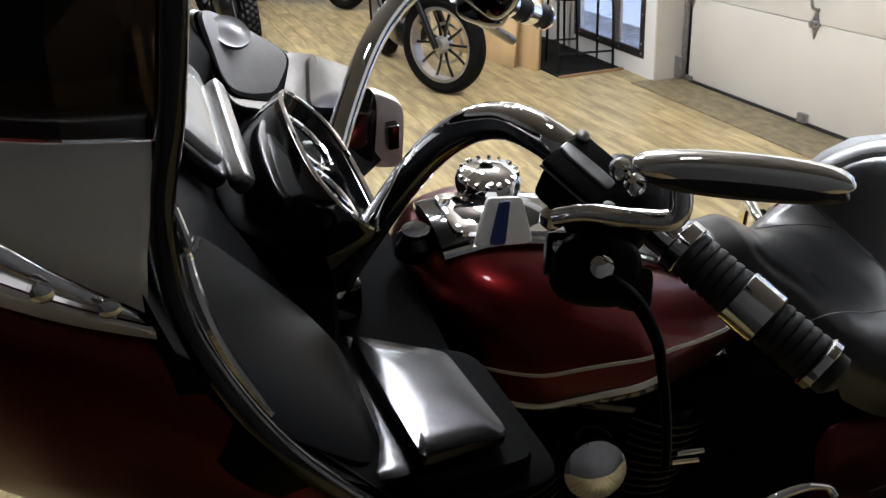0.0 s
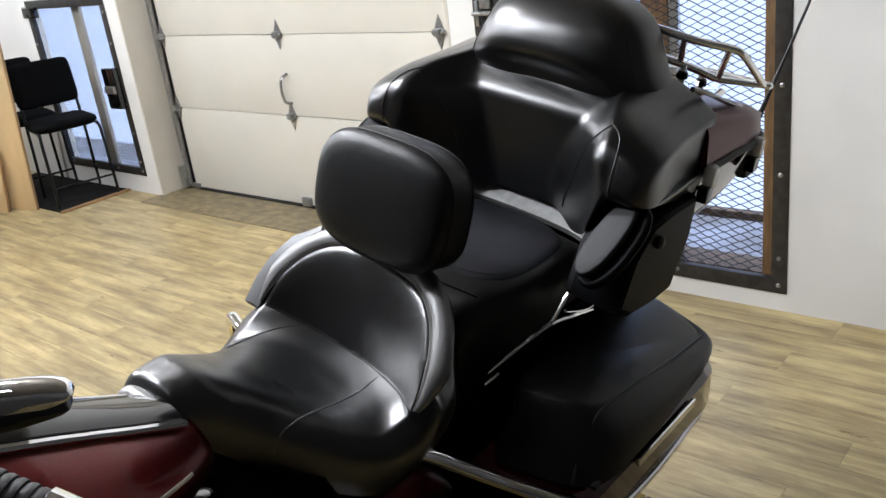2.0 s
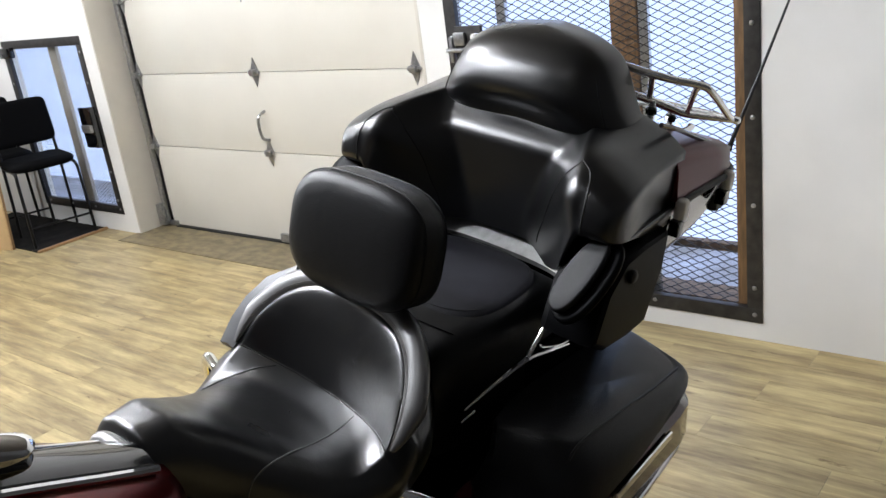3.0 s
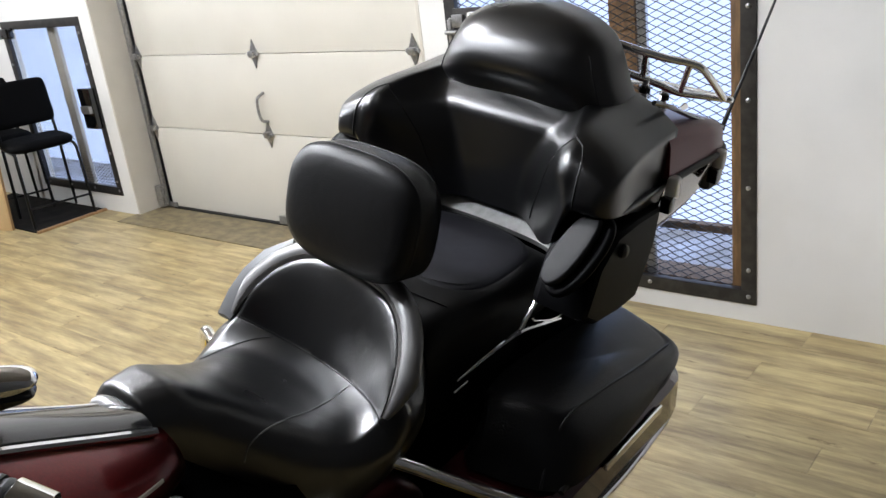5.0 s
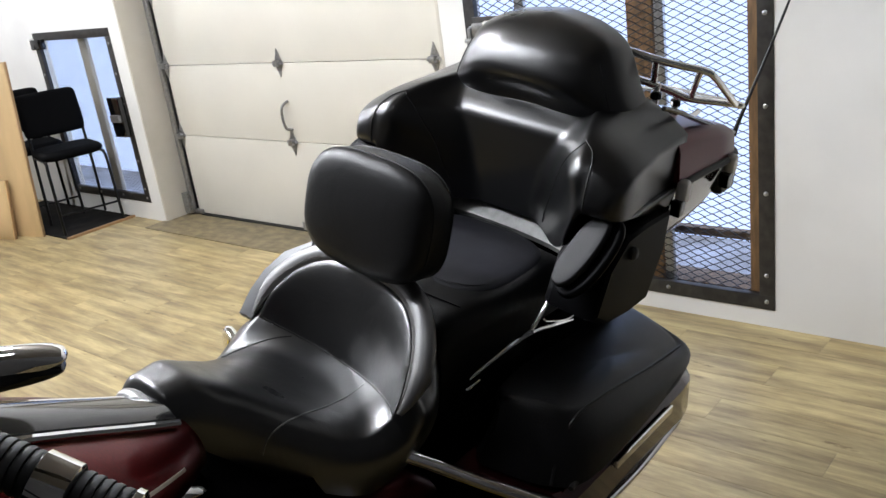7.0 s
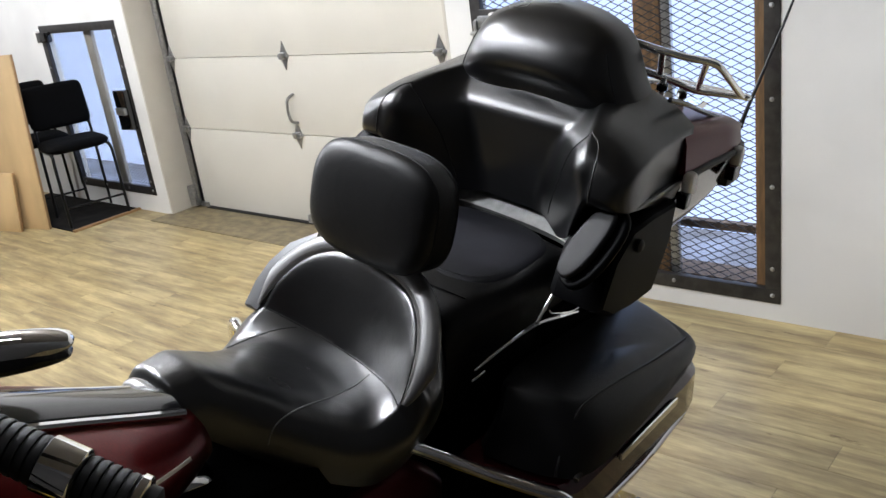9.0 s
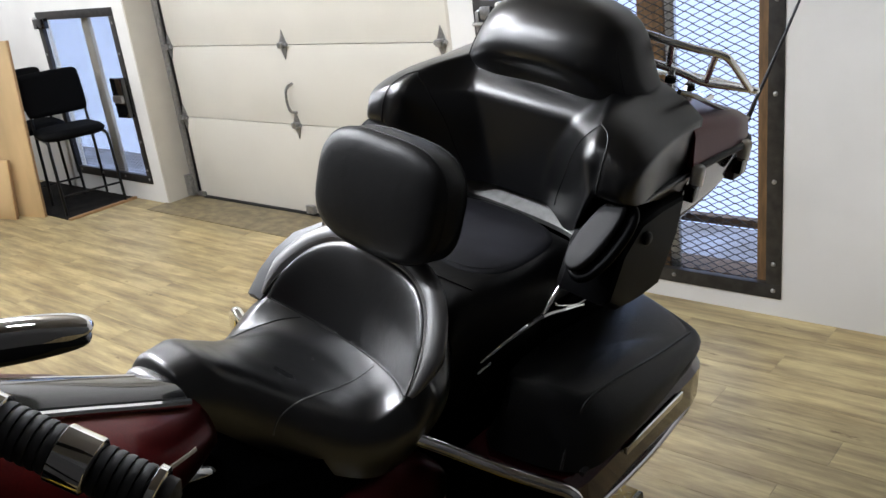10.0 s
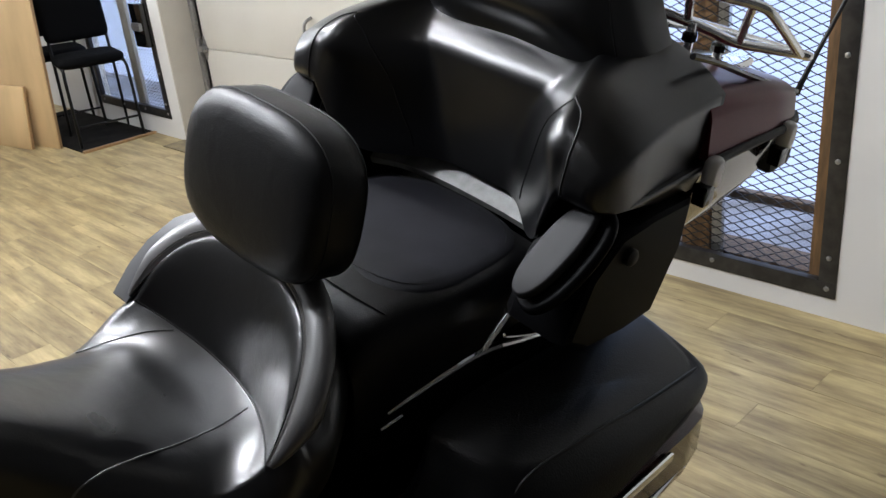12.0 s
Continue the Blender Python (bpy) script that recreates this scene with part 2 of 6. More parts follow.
ARMPAD = material("armrest_vinyl", (0.010, 0.010, 0.011), 0.55, spec=0.2, bump=0.05, bump_scale=700, vary=0.3, vary_scale=25)
# Flap leather paled to grey: lamp light put into its colour.
LITFLAP = material("lit_flap_leather", (0.12, 0.12, 0.123), 0.42, bump=0.06, bump_scale=700, vary=0.2, vary_scale=12, voronoi=True)
WHEELSILVER = material("wheel_silver", (0.50, 0.50, 0.50), 0.35, metal=0.85, vary=0.1, vary_scale=40)
SCUFF = material("scuffed_steel", (0.34, 0.29, 0.14), 0.45, metal=0.1, vary=0.9, vary_scale=110, second=(0.008, 0.007, 0.004))
MIRROR = material("mirror_glass", (0.85, 0.85, 0.86), 0.02, metal=1.0)
SCREENM = material("screen_glass", (0.34, 0.345, 0.34), 0.22, coat=0.6, vary=0.1, vary_scale=12)
BRIGHTRED = material("bright_red_plastic", (0.42, 0.012, 0.010), 0.35, vary=0.15, vary_scale=20)
SKYGLOW = glowing("daylight_glow", (0.72, 0.81, 1.0), 2.2)


def clear_tint(name, color, mixing):
    m = bpy.data.materials.new(name)
    m.use_nodes = True
    nt = m.node_tree
    p = nt.nodes["Principled BSDF"]
    p.inputs["Base Color"].default_value = (0.01, 0.009, 0.008, 1)
    p.inputs["Roughness"].default_value = 0.05
    tr = nt.nodes.new("ShaderNodeBsdfTransparent")
    tr.inputs[0].default_value = (*color, 1)
    mx = nt.nodes.new("ShaderNodeMixShader")
    mx.inputs[0].default_value = mixing
    nt.links.new(tr.outputs[0], mx.inputs[1])
    nt.links.new(p.outputs[0], mx.inputs[2])
    nt.links.new(mx.outputs[0], nt.nodes["Material Output"].inputs[0])
    return m


TINT = clear_tint("tinted_screen", (0.17, 0.13, 0.09), 0.35)
FROST = clear_tint("window_pane", (0.85, 0.9, 1.0), 0.12)


# ---- mesh tools ----
def link(name, bm, mat, smooth=True, angle=40):
    me = bpy.data.meshes.new(name)
    bmesh.ops.recalc_face_normals(bm, faces=bm.faces)
    bm.to_mesh(me)
    bm.free()
    me.materials.append(mat)
    if smooth:
        me.shade_smooth()
        me.set_sharp_from_angle(angle=radians(angle))
    return new(name, me)


def part(name, bm, mat, parent, label="", angle=40):
    ob = link(name, bm, mat, True, angle)
    ob.parent = parent
    if label:
        tagged(ob, label)
    return ob


def thing(name, m, label, category, group=""):
    ob = new(name)
    ob.matrix_world = m
    return tagged(ob, label, category, group)


def structure(name, bm, mat, label, category, smooth=False):
    return tagged(link(name, bm, mat, smooth), label, category, kind="structure")


def bm_box(bm, lo, hi, bev=0.0, m=None):
    made = bmesh.ops.create_cube(bm, size=1.0)["verts"]
    c = [(a + b) / 2 for a, b in zip(lo, hi)]
    s = [abs(b - a) for a, b in zip(lo, hi)]
    for v in made:
        v.co = Vector((v.co.x * s[0] + c[0], v.co.y * s[1] + c[1], v.co.z * s[2] + c[2]))
    if bev:
        edges = list({e for v in made for e in v.link_edges})
        out = bmesh.ops.bevel(bm, geom=edges, offset=bev, segments=2, affect="EDGES", profile=0.6)
        made = list({v for f in out["faces"] for v in f.verts} | {v for v in made if v.is_valid})
    if m is not None:
        for v in made:
            v.co = m @ v.co
    return made


def box(lo, hi, bev=0.0, m=None):
    bm = bmesh.new()
    bm_box(bm, lo, hi, bev, m)
    return bm


def bm_loft(bm, rings, cap=True, closed=True):
    vs = [[bm.verts.new(p) for p in r] for r in rings]
    n = len(rings[0])
    for a, b in zip(vs, vs[1:]):
        for i in range(n if closed else n - 1):
            j = (i + 1) % n
            bm.faces.new((a[i], a[j], b[j], b[i]))
    if cap and closed:
        bm.faces.new(vs[0][::-1])
        bm.faces.new(vs[-1])
    return vs


def loft(rings, cap=True, closed=True):
    bm = bmesh.new()
    bm_loft(bm, rings, cap, closed)
    return bm


def spline(pts, per=6):
    pts = [Vector(p) for p in pts]
    if len(pts) < 3:
        return pts
    out = []
    for i in range(len(pts) - 1):
        p0, p1, p2, p3 = pts[max(i - 1, 0)], pts[i], pts[i + 1], pts[min(i + 2, len(pts) - 1)]
        for k in range(per):
            t = k / per
            out.append(0.5 * ((2 * p1) + (p2 - p0) * t + (2 * p0 - 5 * p1 + 4 * p2 - p3) * t * t + (3 * p1 - p0 - 3 * p2 + p3) * t ** 3))
    out.append(pts[-1])
    return out


def bm_tube(bm, pts, r, n=12, per=6, flat=1.0):
    """A round bar along a smooth line; r may be a number or a list, one for each point given."""
    raw = [Vector(p) for p in pts]
    line = spline(raw, per) if per > 1 else raw
    rs = r if isinstance(r, (list, tuple)) else [r] * len(raw)
    rings = []
    up = None
    for i, p in enumerate(line):
        d = (line[min(i + 1, len(line) - 1)] - line[max(i - 1, 0)]).normalized()
        if up is None:
            up = Vector((0, 0, 1)) if abs(d.z) < 0.9 else Vector((1, 0, 0))
        side = d.cross(up).normalized()
        up = side.cross(d).normalized()
        f = i / max(len(line) - 1, 1) * (len(rs) - 1)
        k = min(int(f), len(rs) - 2) if len(rs) > 1 else 0
        rr = rs[k] + (rs[min(k + 1, len(rs) - 1)] - rs[k]) * (f - k)
        rings.append([p + (side * math.cos(a) + up * math.sin(a) * flat) * rr for a in [2 * math.pi * j / n for j in range(n)]])
    bm_loft(bm, rings)


def tube(pts, r, n=12, per=6, flat=1.0):
    bm = bmesh.new()
    bm_tube(bm, pts, r, n, per, flat)
    return bm


def bm_lathe(bm, profile, m, n=24, hoop=False):
    """profile: (radius, height) along the local z axis of m; hoop: the profile closes on itself and leaves the middle open."""
    rings = [[m @ Vector((r * math.cos(2 * math.pi * j / n), r * math.sin(2 * math.pi * j / n), h)) for j in range(n)] for r, h in (profile + profile[:1] if hoop else profile)]
    bm_loft(bm, rings, not hoop)
    if hoop:
        bmesh.ops.remove_doubles(bm, verts=bm.verts, dist=1e-6)


def lathe(profile, m, n=24, hoop=False):
    bm = bmesh.new()
    bm_lathe(bm, profile, m, n, hoop)
    return bm


def axis_pose(a, b):
    """A pose at a whose z axis points at b."""
    d = Vector(b) - Vector(a)
    return Matrix.Translation(a) @ d.to_track_quat("Z", "Y").to_matrix().to_4x4()


def supers(n, e):
    out = []
    for j in range(n):
        a = 2 * math.pi * j / n
        c, s = math.cos(a), math.sin(a)
        out.append((math.copysign(abs(c) ** (2 / e), c), math.copysign(abs(s) ** (2 / e), s)))
    return out


def bm_cushion(bm, m, hw, hh, t, e=4.0, soft=0.35, n=36, dome=0.0):
    """A rounded slab in the local xy plane of m, t thick along z, with soft edges; dome swells its front."""
    sh = supers(n, e)
    rings = []
    for k in range(-5, 6):
        a = k / 5 * math.pi / 2
        z = t / 2 * math.sin(a)
        inset = min(hw, hh) * soft * (1 - math.cos(a))
        rings.append([m @ Vector((x * (hw - inset), y * (hh - inset), z)) for x, y in sh])
    for g in (0.6, 0.25):
        inset = min(hw, hh) * soft
        rings.append([m @ Vector((x * (hw - inset) * g, y * (hh - inset) * g, t / 2 + dome * (1 - g))) for x, y in sh])
    bm_loft(bm, rings)


def cushion(m, hw, hh, t, e=4.0, soft=0.35, n=36, dome=0.0):
    bm = bmesh.new()
    bm_cushion(bm, m, hw, hh, t, e, soft, n, dome)
    return bm


def bm_plate(bm, quad, thick, e=6.0, n=32, dome=0.0, scale=1.0):
    """A plate with rounded corners spanned by four corners (in order), swelling a little to its outside."""
    a, b, c, d = [Vector(q) for q in quad]
    nrm = (b - a).cross(d - a).normalized()
    if nrm.z < 0:
        nrm = -nrm
    def at(u, v):
        return (a * (1 - u) * (1 - v) + b * u * (1 - v) + c * u * v + d * (1 - u) * v)
    sh = supers(n, e)
    rings = []
    for g, h in ((scale, -thick), (scale, -thick * 0.2), (scale * 0.97, 0.0), (scale * 0.7, dome * 0.6), (scale * 0.3, dome)):
        rings.append([at(0.5 + 0.5 * x * g, 0.5 + 0.5 * y * g) + nrm * h for x, y in sh])
    bm_loft(bm, rings)


def plate(quad, thick, e=6.0, n=32, dome=0.0, scale=1.0):
    bm = bmesh.new()
    bm_plate(bm, quad, thick, e, n, dome, scale)
    return bm


def smooth01(x):
    x = min(max(x, 0.0), 1.0)
    return x * x * (3 - 2 * x)


def curve(table, x):
    """Smooth value from a table of (x, value), with no overshoot."""
    if x <= table[0][0]:
        return table[0][1]
    if x >= table[-1][0]:
        return table[-1][1]
    sec = [(vb - va) / (b - a) for (a, va), (b, vb) in zip(table, table[1:])]
    tan = [sec[0]] + [0.0 if p * q <= 0 else 2 * p * q / (p + q) for p, q in zip(sec, sec[1:])] + [sec[-1]]
    for i, ((a, va), (b, vb)) in enumerate(zip(table, table[1:])):
        if x <= b:
            h = b - a
            t = (x - a) / h
            return va * (1 + 2 * t) * (1 - t) ** 2 + tan[i] * h * t * (1 - t) ** 2 + vb * t * t * (3 - 2 * t) + tan[i + 1] * h * t * t * (t - 1)


# ---- the room ----
WY = 3.5
structure("floor", box((-13, -1.4, -0.12), (1.2, 3.5, -0.004)), JOINT, "worn wood-look plank floor of the workshop", "floor")

# wall with the garage door and the two barred windows; butted pieces with real openings
bm = bmesh.new()
T = 0.09
for lo, hi in (((-13, WY, 0), (-6.42, WY + T, CEIL)), ((-6.42, WY, 1.36), (-5.33, WY + T, CEIL)), ((-6.42, WY, 0), (-5.33, WY + T, 0.14)),
               ((-5.33, WY, 0), (-5.19, WY + T, CEIL)), ((-5.19, WY, 2.2), (-2.41, WY + T, CEIL)), ((-2.41, WY, 0), (-2.24, WY + T, CEIL)),
               ((-2.24, WY, 2.1), (-0.88, WY + T, CEIL)), ((-2.24, WY, 0), (-0.88, WY + T, 0.085)), ((-0.88, WY, 0), (1.4, WY + T, CEIL))):
    bm_box(bm, lo, hi)
structure("wall_north", bm, WALL, "white painted wall with garage door and barred windows", "wall")
# Unseen walls, set close and dark to keep reflections on the bike black.
structure("wall_east", box((1.2, -1.4, 0), (1.4, WY, CEIL)), SHADEWALL, "unseen dark wall that keeps reflections dark", "wall")
structure("wall_south", box((-13, -1.6, 0), (1.4, -1.4, CEIL)), SHADEWALL, "unseen dark wall that keeps reflections dark", "wall")
structure("wall_west", box((-13.2, -1.6, 0), (-13, WY + T, CEIL)), WALL, "plain white painted wall", "wall")
structure("ceiling", box((-13.2, -1.6, CEIL), (1.4, WY + T, CEIL + 0.15)), CEILING, "tan boarded ceiling", "ceiling")
structure("threshold", box((-5.22, 3.34, -0.004), (-2.4, 3.74, 0.006), 0.002), THRESH, "worn brown timber strip before the garage door", "threshold")
structure("ground", box((-13, WY + T + 0.17, -0.2), (2.5, 4.3, 0.04)), SNOW, "grey snowy ground outside the windows", "ground")
structure("backdrop", box((-13, 4.3, -0.2), (2.5, 4.35, 4)), SKYGLOW, "pale blue daylight outside", "backdrop")


def garage_door():
    g = thing("garage_door", pose(0, 0, 0), "closed cream sectional garage door with steel hinges", "door")
    y = 3.70
    zs = [0.02, 0.588, 1.07, 1.55, 2.03]
    for a, b in zip(zs, zs[1:]):
        part("panel", box((-5.06, y, a + 0.002), (-2.5, y + 0.045, b - 0.002), 0.004), CREAM, g)
    # Added strip that keeps daylight from showing beside the door.
    part("jamb_seal", box((-5.185, y + 0.05, 0.0), (-5.03, y + 0.058, 2.1)), RUBBER, g, "dark filler strip closing the jamb gap")
    part("bottom_seal", box((-5.03, y - 0.012, 0.0), (-2.5, y + 0.045, 0.018), 0.004), RUBBER, g, "black rubber bottom seal")
    for x in (-5.055, -3.868, -2.64):
        for z in (0.588, 1.07, 1.55):
            bm = bmesh.new()
            for s in (1, -1):
                pts = [(-0.035, 0), (0, 0.085), (0.035, 0)]
                bm_loft(bm, [[Vector((x + px, y - yy, z + s * pz)) for px, pz in pts] for yy in (0.001, 0.006)])
            bm_tube(bm, [(x - 0.04, y - 0.012, z), (x + 0.04, y - 0.012, z)], 0.011, 10, 1)
            bm_box(bm, (x - 0.02, y - 0.035, z - 0.018), (x + 0.02, y - 0.004, z + 0.018), 0.004)
            part("hinge", bm, GALV, g)
    part("pull_handle", tube([(-3.855, y, 0.84), (-3.862, y - 0.045, 0.815), (-3.87, y - 0.05, 0.75), (-3.86, y - 0.045, 0.685), (-3.855, y, 0.665)], 0.009, 10), GALV, g, "steel pull handle")
    bm = box((-3.90, y - 0.03, 0.022), (-3.83, y - 0.001, 0.075), 0.004)
    part("bracket", bm, GALV, g)
    bm = bmesh.new()
    bm_box(bm, (-5.165, y - 0.05, 0.02), (-5.10, y - 0.002, 0.17), 0.004)
    bm_box(bm, (-5.10, y - 0.012, 0.015), (-5.0, y - 0.001, 0.05), 0.003)
    part("bracket", bm, GALV, g)
    for x in (-5.095, -2.47):
        bm = box((x - 0.022, y - 0.03, 0.05), (x + 0.012, y - 0.002, 2.2), 0.004)
        part("track", bm, GALV, g)
    return g


garage_door()
# Unseen block that closes the gap over the door against daylight.
structure("lintel", box((-5.24, 3.592, 2.03), (-2.36, 3.76, 2.3)), JAMB, "unseen lintel keeping daylight out over the garage door", "trim")
for x, s in ((-5.19, 1), (-2.41, -1)):
    structure("trim", box((x, 3.498, 0.0) if s > 0 else (x - 0.016, 3.498, 0.0), (x + 0.016, 3.75, 2.2) if s > 0 else (x, 3.75, 2.2)), JAMB, "cream painted door jamb lining", "trim")


def bm_diamond_mesh(bm, x0, x1, z0, z1, y, w, h, r):
    rows = int((z1 - z0) / h)
    cols = int((x1 - x0) / w)
    w, h = (x1 - x0) / cols, (z1 - z0) / rows
    for i in range(rows + 1):
        for s in (1, -1):
            line = []
            for k in range(cols * 2 + 1):
                zz = z0 + i * h + (s * h / 2 if k % 2 else 0)
                line.append(Vector((x0 + k * w / 2, y + 0.003 * s, min(max(zz, z0), z1))))
            rings = [[p + Vector((0, -r, -r)), p + Vector((0, r, -r)), p + Vector((0, r, r)), p + Vector((0, -r, r))] for p in line]
            if (i == 0 and s < 0) or (i == rows and s > 0):
                continue
            bm_loft(bm, rings)


def barred_window(name, x0, x1, z0, z1, w, h, r, label):
    win = tagged(new(name), label, "window", kind="structure")
    f = 0.06
    y = WY - 0.006
    for lo, hi in (((x0, y, z0), (x1, y + 0.03, z0 + f)), ((x0, y, z1 - f), (x1, y + 0.03, z1)), ((x0, y, z0 + f), (x0 + f, y + 0.03, z1 - f)), ((x1 - f, y, z0 + f), (x1, y + 0.03, z1 - f))):
        part("frame_bar", box(lo, hi, 0.003), STEEL, win, "dark steel frame bar")
    bm = bmesh.new()
    bm_diamond_mesh(bm, x0 + f * 0.6, x1 - f * 0.6, z0 + f * 0.6, z1 - f * 0.6, y + 0.045, w, h, r)
    part("mesh_screen", bm, MESHM, win, "expanded steel mesh")
    bx = []
    for k in range(6):
        t = (k + 0.35) / 6
        bx += [(x1 - 0.03, z0 + 0.03 + t * (z1 - z0)), (x0 + 0.03, z0 + 0.03 + t * (z1 - z0))]
    for k in range(4):
        bx.append((x0 + 0.1 + k * (x1 - x0 - 0.13) / 3, z0 + 0.035))
    for px, pz in bx:
        part("bolt", lathe([(0.009, 0), (0.009, 0.004), (0.005, 0.007)], axis_pose((px, y, pz), (px, y - 1, pz)), 10), GALV, win)
    part("pane", box((x0 + 0.02, WY + 0.078, z0), (x1 - 0.02, WY + 0.084, z1)), FROST, win).visible_shadow = False
    return win


win1 = barred_window("window_1", -2.26, -0.865, 0.076, 2.1, 0.064, 0.031, 0.0017, "tall window behind a bolted steel frame and expanded mesh")
part("post", box((-1.475, WY + 0.048, 0.09), (-1.36, WY + 0.075, 2.09), 0.004), RUSTY, win1, "brown timber post")
part("post", box((-1.355, WY + 0.05, 0.09), (-1.315, WY + 0.074, 2.09), 0.004), GALV, win1, "perforated steel strut")
part("post", box((-0.972, WY + 0.026, 0.135), (-0.924, WY + 0.036, 2.04), 0.004), RUSTY, win1, "yellowed timber side post")
part("sill", box((-2.24, WY + 0.092, 0.085), (-0.88, WY + 0.24, 0.11), 0.003), RUSTY, win1)
part("rail", box((-2.24, WY + 0.15, 0.30), (-0.9, WY + 0.19, 0.335), 0.003), RUSTY, win1)
part("post", box((-2.02, WY + 0.05, 0.09), (-1.97, WY + 0.074, 2.09), 0.004), GALV, win1, "perforated steel strut")
HASP = part("latch_plate", box((-2.20, WY - 0.026, 0.93), (-2.055, WY - 0.008, 1.285), 0.003), STEEL, win1, "worn brown steel latch plate")
part("staple", box((-2.195, WY - 0.045, 1.205), (-2.135, WY - 0.027, 1.26), 0.005), GALV, HASP, "galvanised staple")
part("slide_bolt", tube([(-2.235, WY - 0.043, 1.185), (-2.12, WY - 0.043, 1.185)], 0.010, 10, 1), GALV, HASP, "galvanised slide bolt")
part("bolt_guide", box((-2.225, WY - 0.04, 1.13), (-2.205, WY - 0.008, 1.24), 0.003), GALV, HASP)
win2 = barred_window("window_2", -6.42, -5.33, 0.13, 1.37, 0.04, 0.022, 0.0011, "low window behind a steel frame and fine mesh")
part("lock_box", box((-5.50, WY - 0.05, 0.62), (-5.35, WY - 0.007, 0.90), 0.006), BLACK, win2, "black steel lock box")
SENS = part("door_sensor", box((-6.40, WY - 0.05, 1.25), (-6.24, WY - 0.007, 1.325), 0.008), BLACK, win2, "small black sensor box")
part("sensor_cap", box((-6.445, WY - 0.045, 1.26), (-6.405, WY - 0.007, 1.335), 0.006), PEARL, SENS, "white cap")
part("latch", box((-5.47, WY - 0.075, 0.73), (-5.36, WY - 0.05, 0.78), 0.005), GALV, win2, "steel latch")
part("post", box((-5.87, WY + 0.048, 0.14), (-5.77, WY + 0.075, 1.35), 0.004), JAMB, win2, "beige timber post")

# ---- the motorcycle on its lift ----
BIKE = pose(-1.055, 1.3, 0.18, 0, 12.0, 0)
bike = thing("touring_motorcycle", BIKE, "dark red touring motorcycle with black leather seats leaning on its lift", "motorcycle")

# front seat: scooped saddle, narrow nose, raised bolster behind
S_TOP = [(-0.43, 0.850), (-0.40, 0.879), (-0.36, 0.879), (-0.30, 0.846), (-0.2, 0.777), (-0.1, 0.728), (-0.04, 0.711), (0.02, 0.708)]
S_HALF = [(-0.43, 0.035), (-0.40, 0.062), (-0.36, 0.078), (-0.30, 0.106), (-0.2, 0.172), (-0.1, 0.226), (-0.03, 0.245), (0.02, 0.236), (0.06, 0.21), (0.10, 0.175), (0.13, 0.14), (0.16, 0.11)]
S_BOT = [(-0.43, 0.815), (-0.40, 0.80), (-0.3, 0.71), (-0.2, 0.625), (-0.1, 0.585), (0.0, 0.59), (0.22, 0.60)]
S_CUP = [(-0.43, -5.0), (-0.3, -4.0), (-0.2, -2.0), (-0.12, -1.0), (-0.05, 0.2), (0.02, 1.0)]


def crease(x):
    return 0.03 - 0.125 * x - 1.58 * x * x


def pipe_point(x):
    """The piping round the bolster: from one end of the cross seam over the top to the other."""
    u = min(abs(x) / 0.209, 1.0)
    k = (1 - u ** 3) ** 0.6
    return -0.036 - 0.125 * x + 0.134 * k, 0.742 + 0.146 * k - 0.014 * (1 - u * u)


def seat_top(x, y):
    """Height of the saddle's top: a narrow nose, a shallow pan and a cupped bolster behind the cross seam."""
    x = max(-0.205, min(0.205, x))
    yc = crease(x)
    yr, zr = pipe_point(x)
    zc = 0.697 + 1.12 * x * x
    if y <= yc:
        q = y - yc + 0.018
        h = curve(S_TOP, q) + curve(S_CUP, q) * x * x
        return h + (zc - 0.7085 - x * x) * smooth01(1 + (y - yc) / 0.12)
    if yr - yc > 0.002 and y <= yr:
        t = (y - yc) / (yr - yc)
        return zc + (zr - zc) * (0.5 * smooth01(t) + 0.5 * (1 - (1 - t) ** 2))
    d = y - max(yr, yc)
    return max(zr, zc) - 0.012 * smooth01(d / 0.012) - 0.11 * smooth01(d / 0.12)


def seat_ring(y):
    """One section: a rolled-over dome in front, widening into the cupped pan and bolster."""
    hw, zb = curve(S_HALF, y), curve(S_BOT, y)
    w = smooth01((y + 0.19) / 0.19)
    z0 = seat_top(0, y)
    ring = []
    for k in range(-60, 61):
        s = k / 60
        a = abs(s)
        if a < 0.6:
            x = hw * 0.82 * s / 0.6
            z = seat_top(x, y)
        else:
            f = (a - 0.6) / 0.4
            zt = seat_top(math.copysign(hw * 0.82, s), y)
            x = math.copysign(hw * (0.82 + 0.18 * math.sin(min(f * 1.7, 1) * math.pi / 2) - 0.55 * max(0.0, f - 0.4) ** 2), s)
            z = zt - (zt - zb) * (0.30 * f + 0.70 * f ** 1.8)
        th = a * math.pi / 2
        xd = math.copysign(hw * math.sin(th) ** 0.78, s) - 0.014
        zd = zb + (z0 - zb) * math.cos(th) ** 0.72 if a < 1 else zb
        ring.append(Vector((xd + (x - xd) * w, y, zd + (z - zd) * w)))
    return ring


ys = [-0.43 + 0.56 * k / 200 for k in range(201)]
part("rider_seat", loft([seat_ring(y) for y in ys]), SADDLE, bike, "polished black leather rider saddle", 60)


def seat_skin(x, y):
    """Height of the saddle's skin at a place in plan."""
    ring = seat_ring(y)
    for p, q in zip(ring, ring[1:]):
        if p.x <= x <= q.x:
            return p.z + (q.z - p.z) * (x - p.x) / max(q.x - p.x, 1e-6)
    return ring[60].z


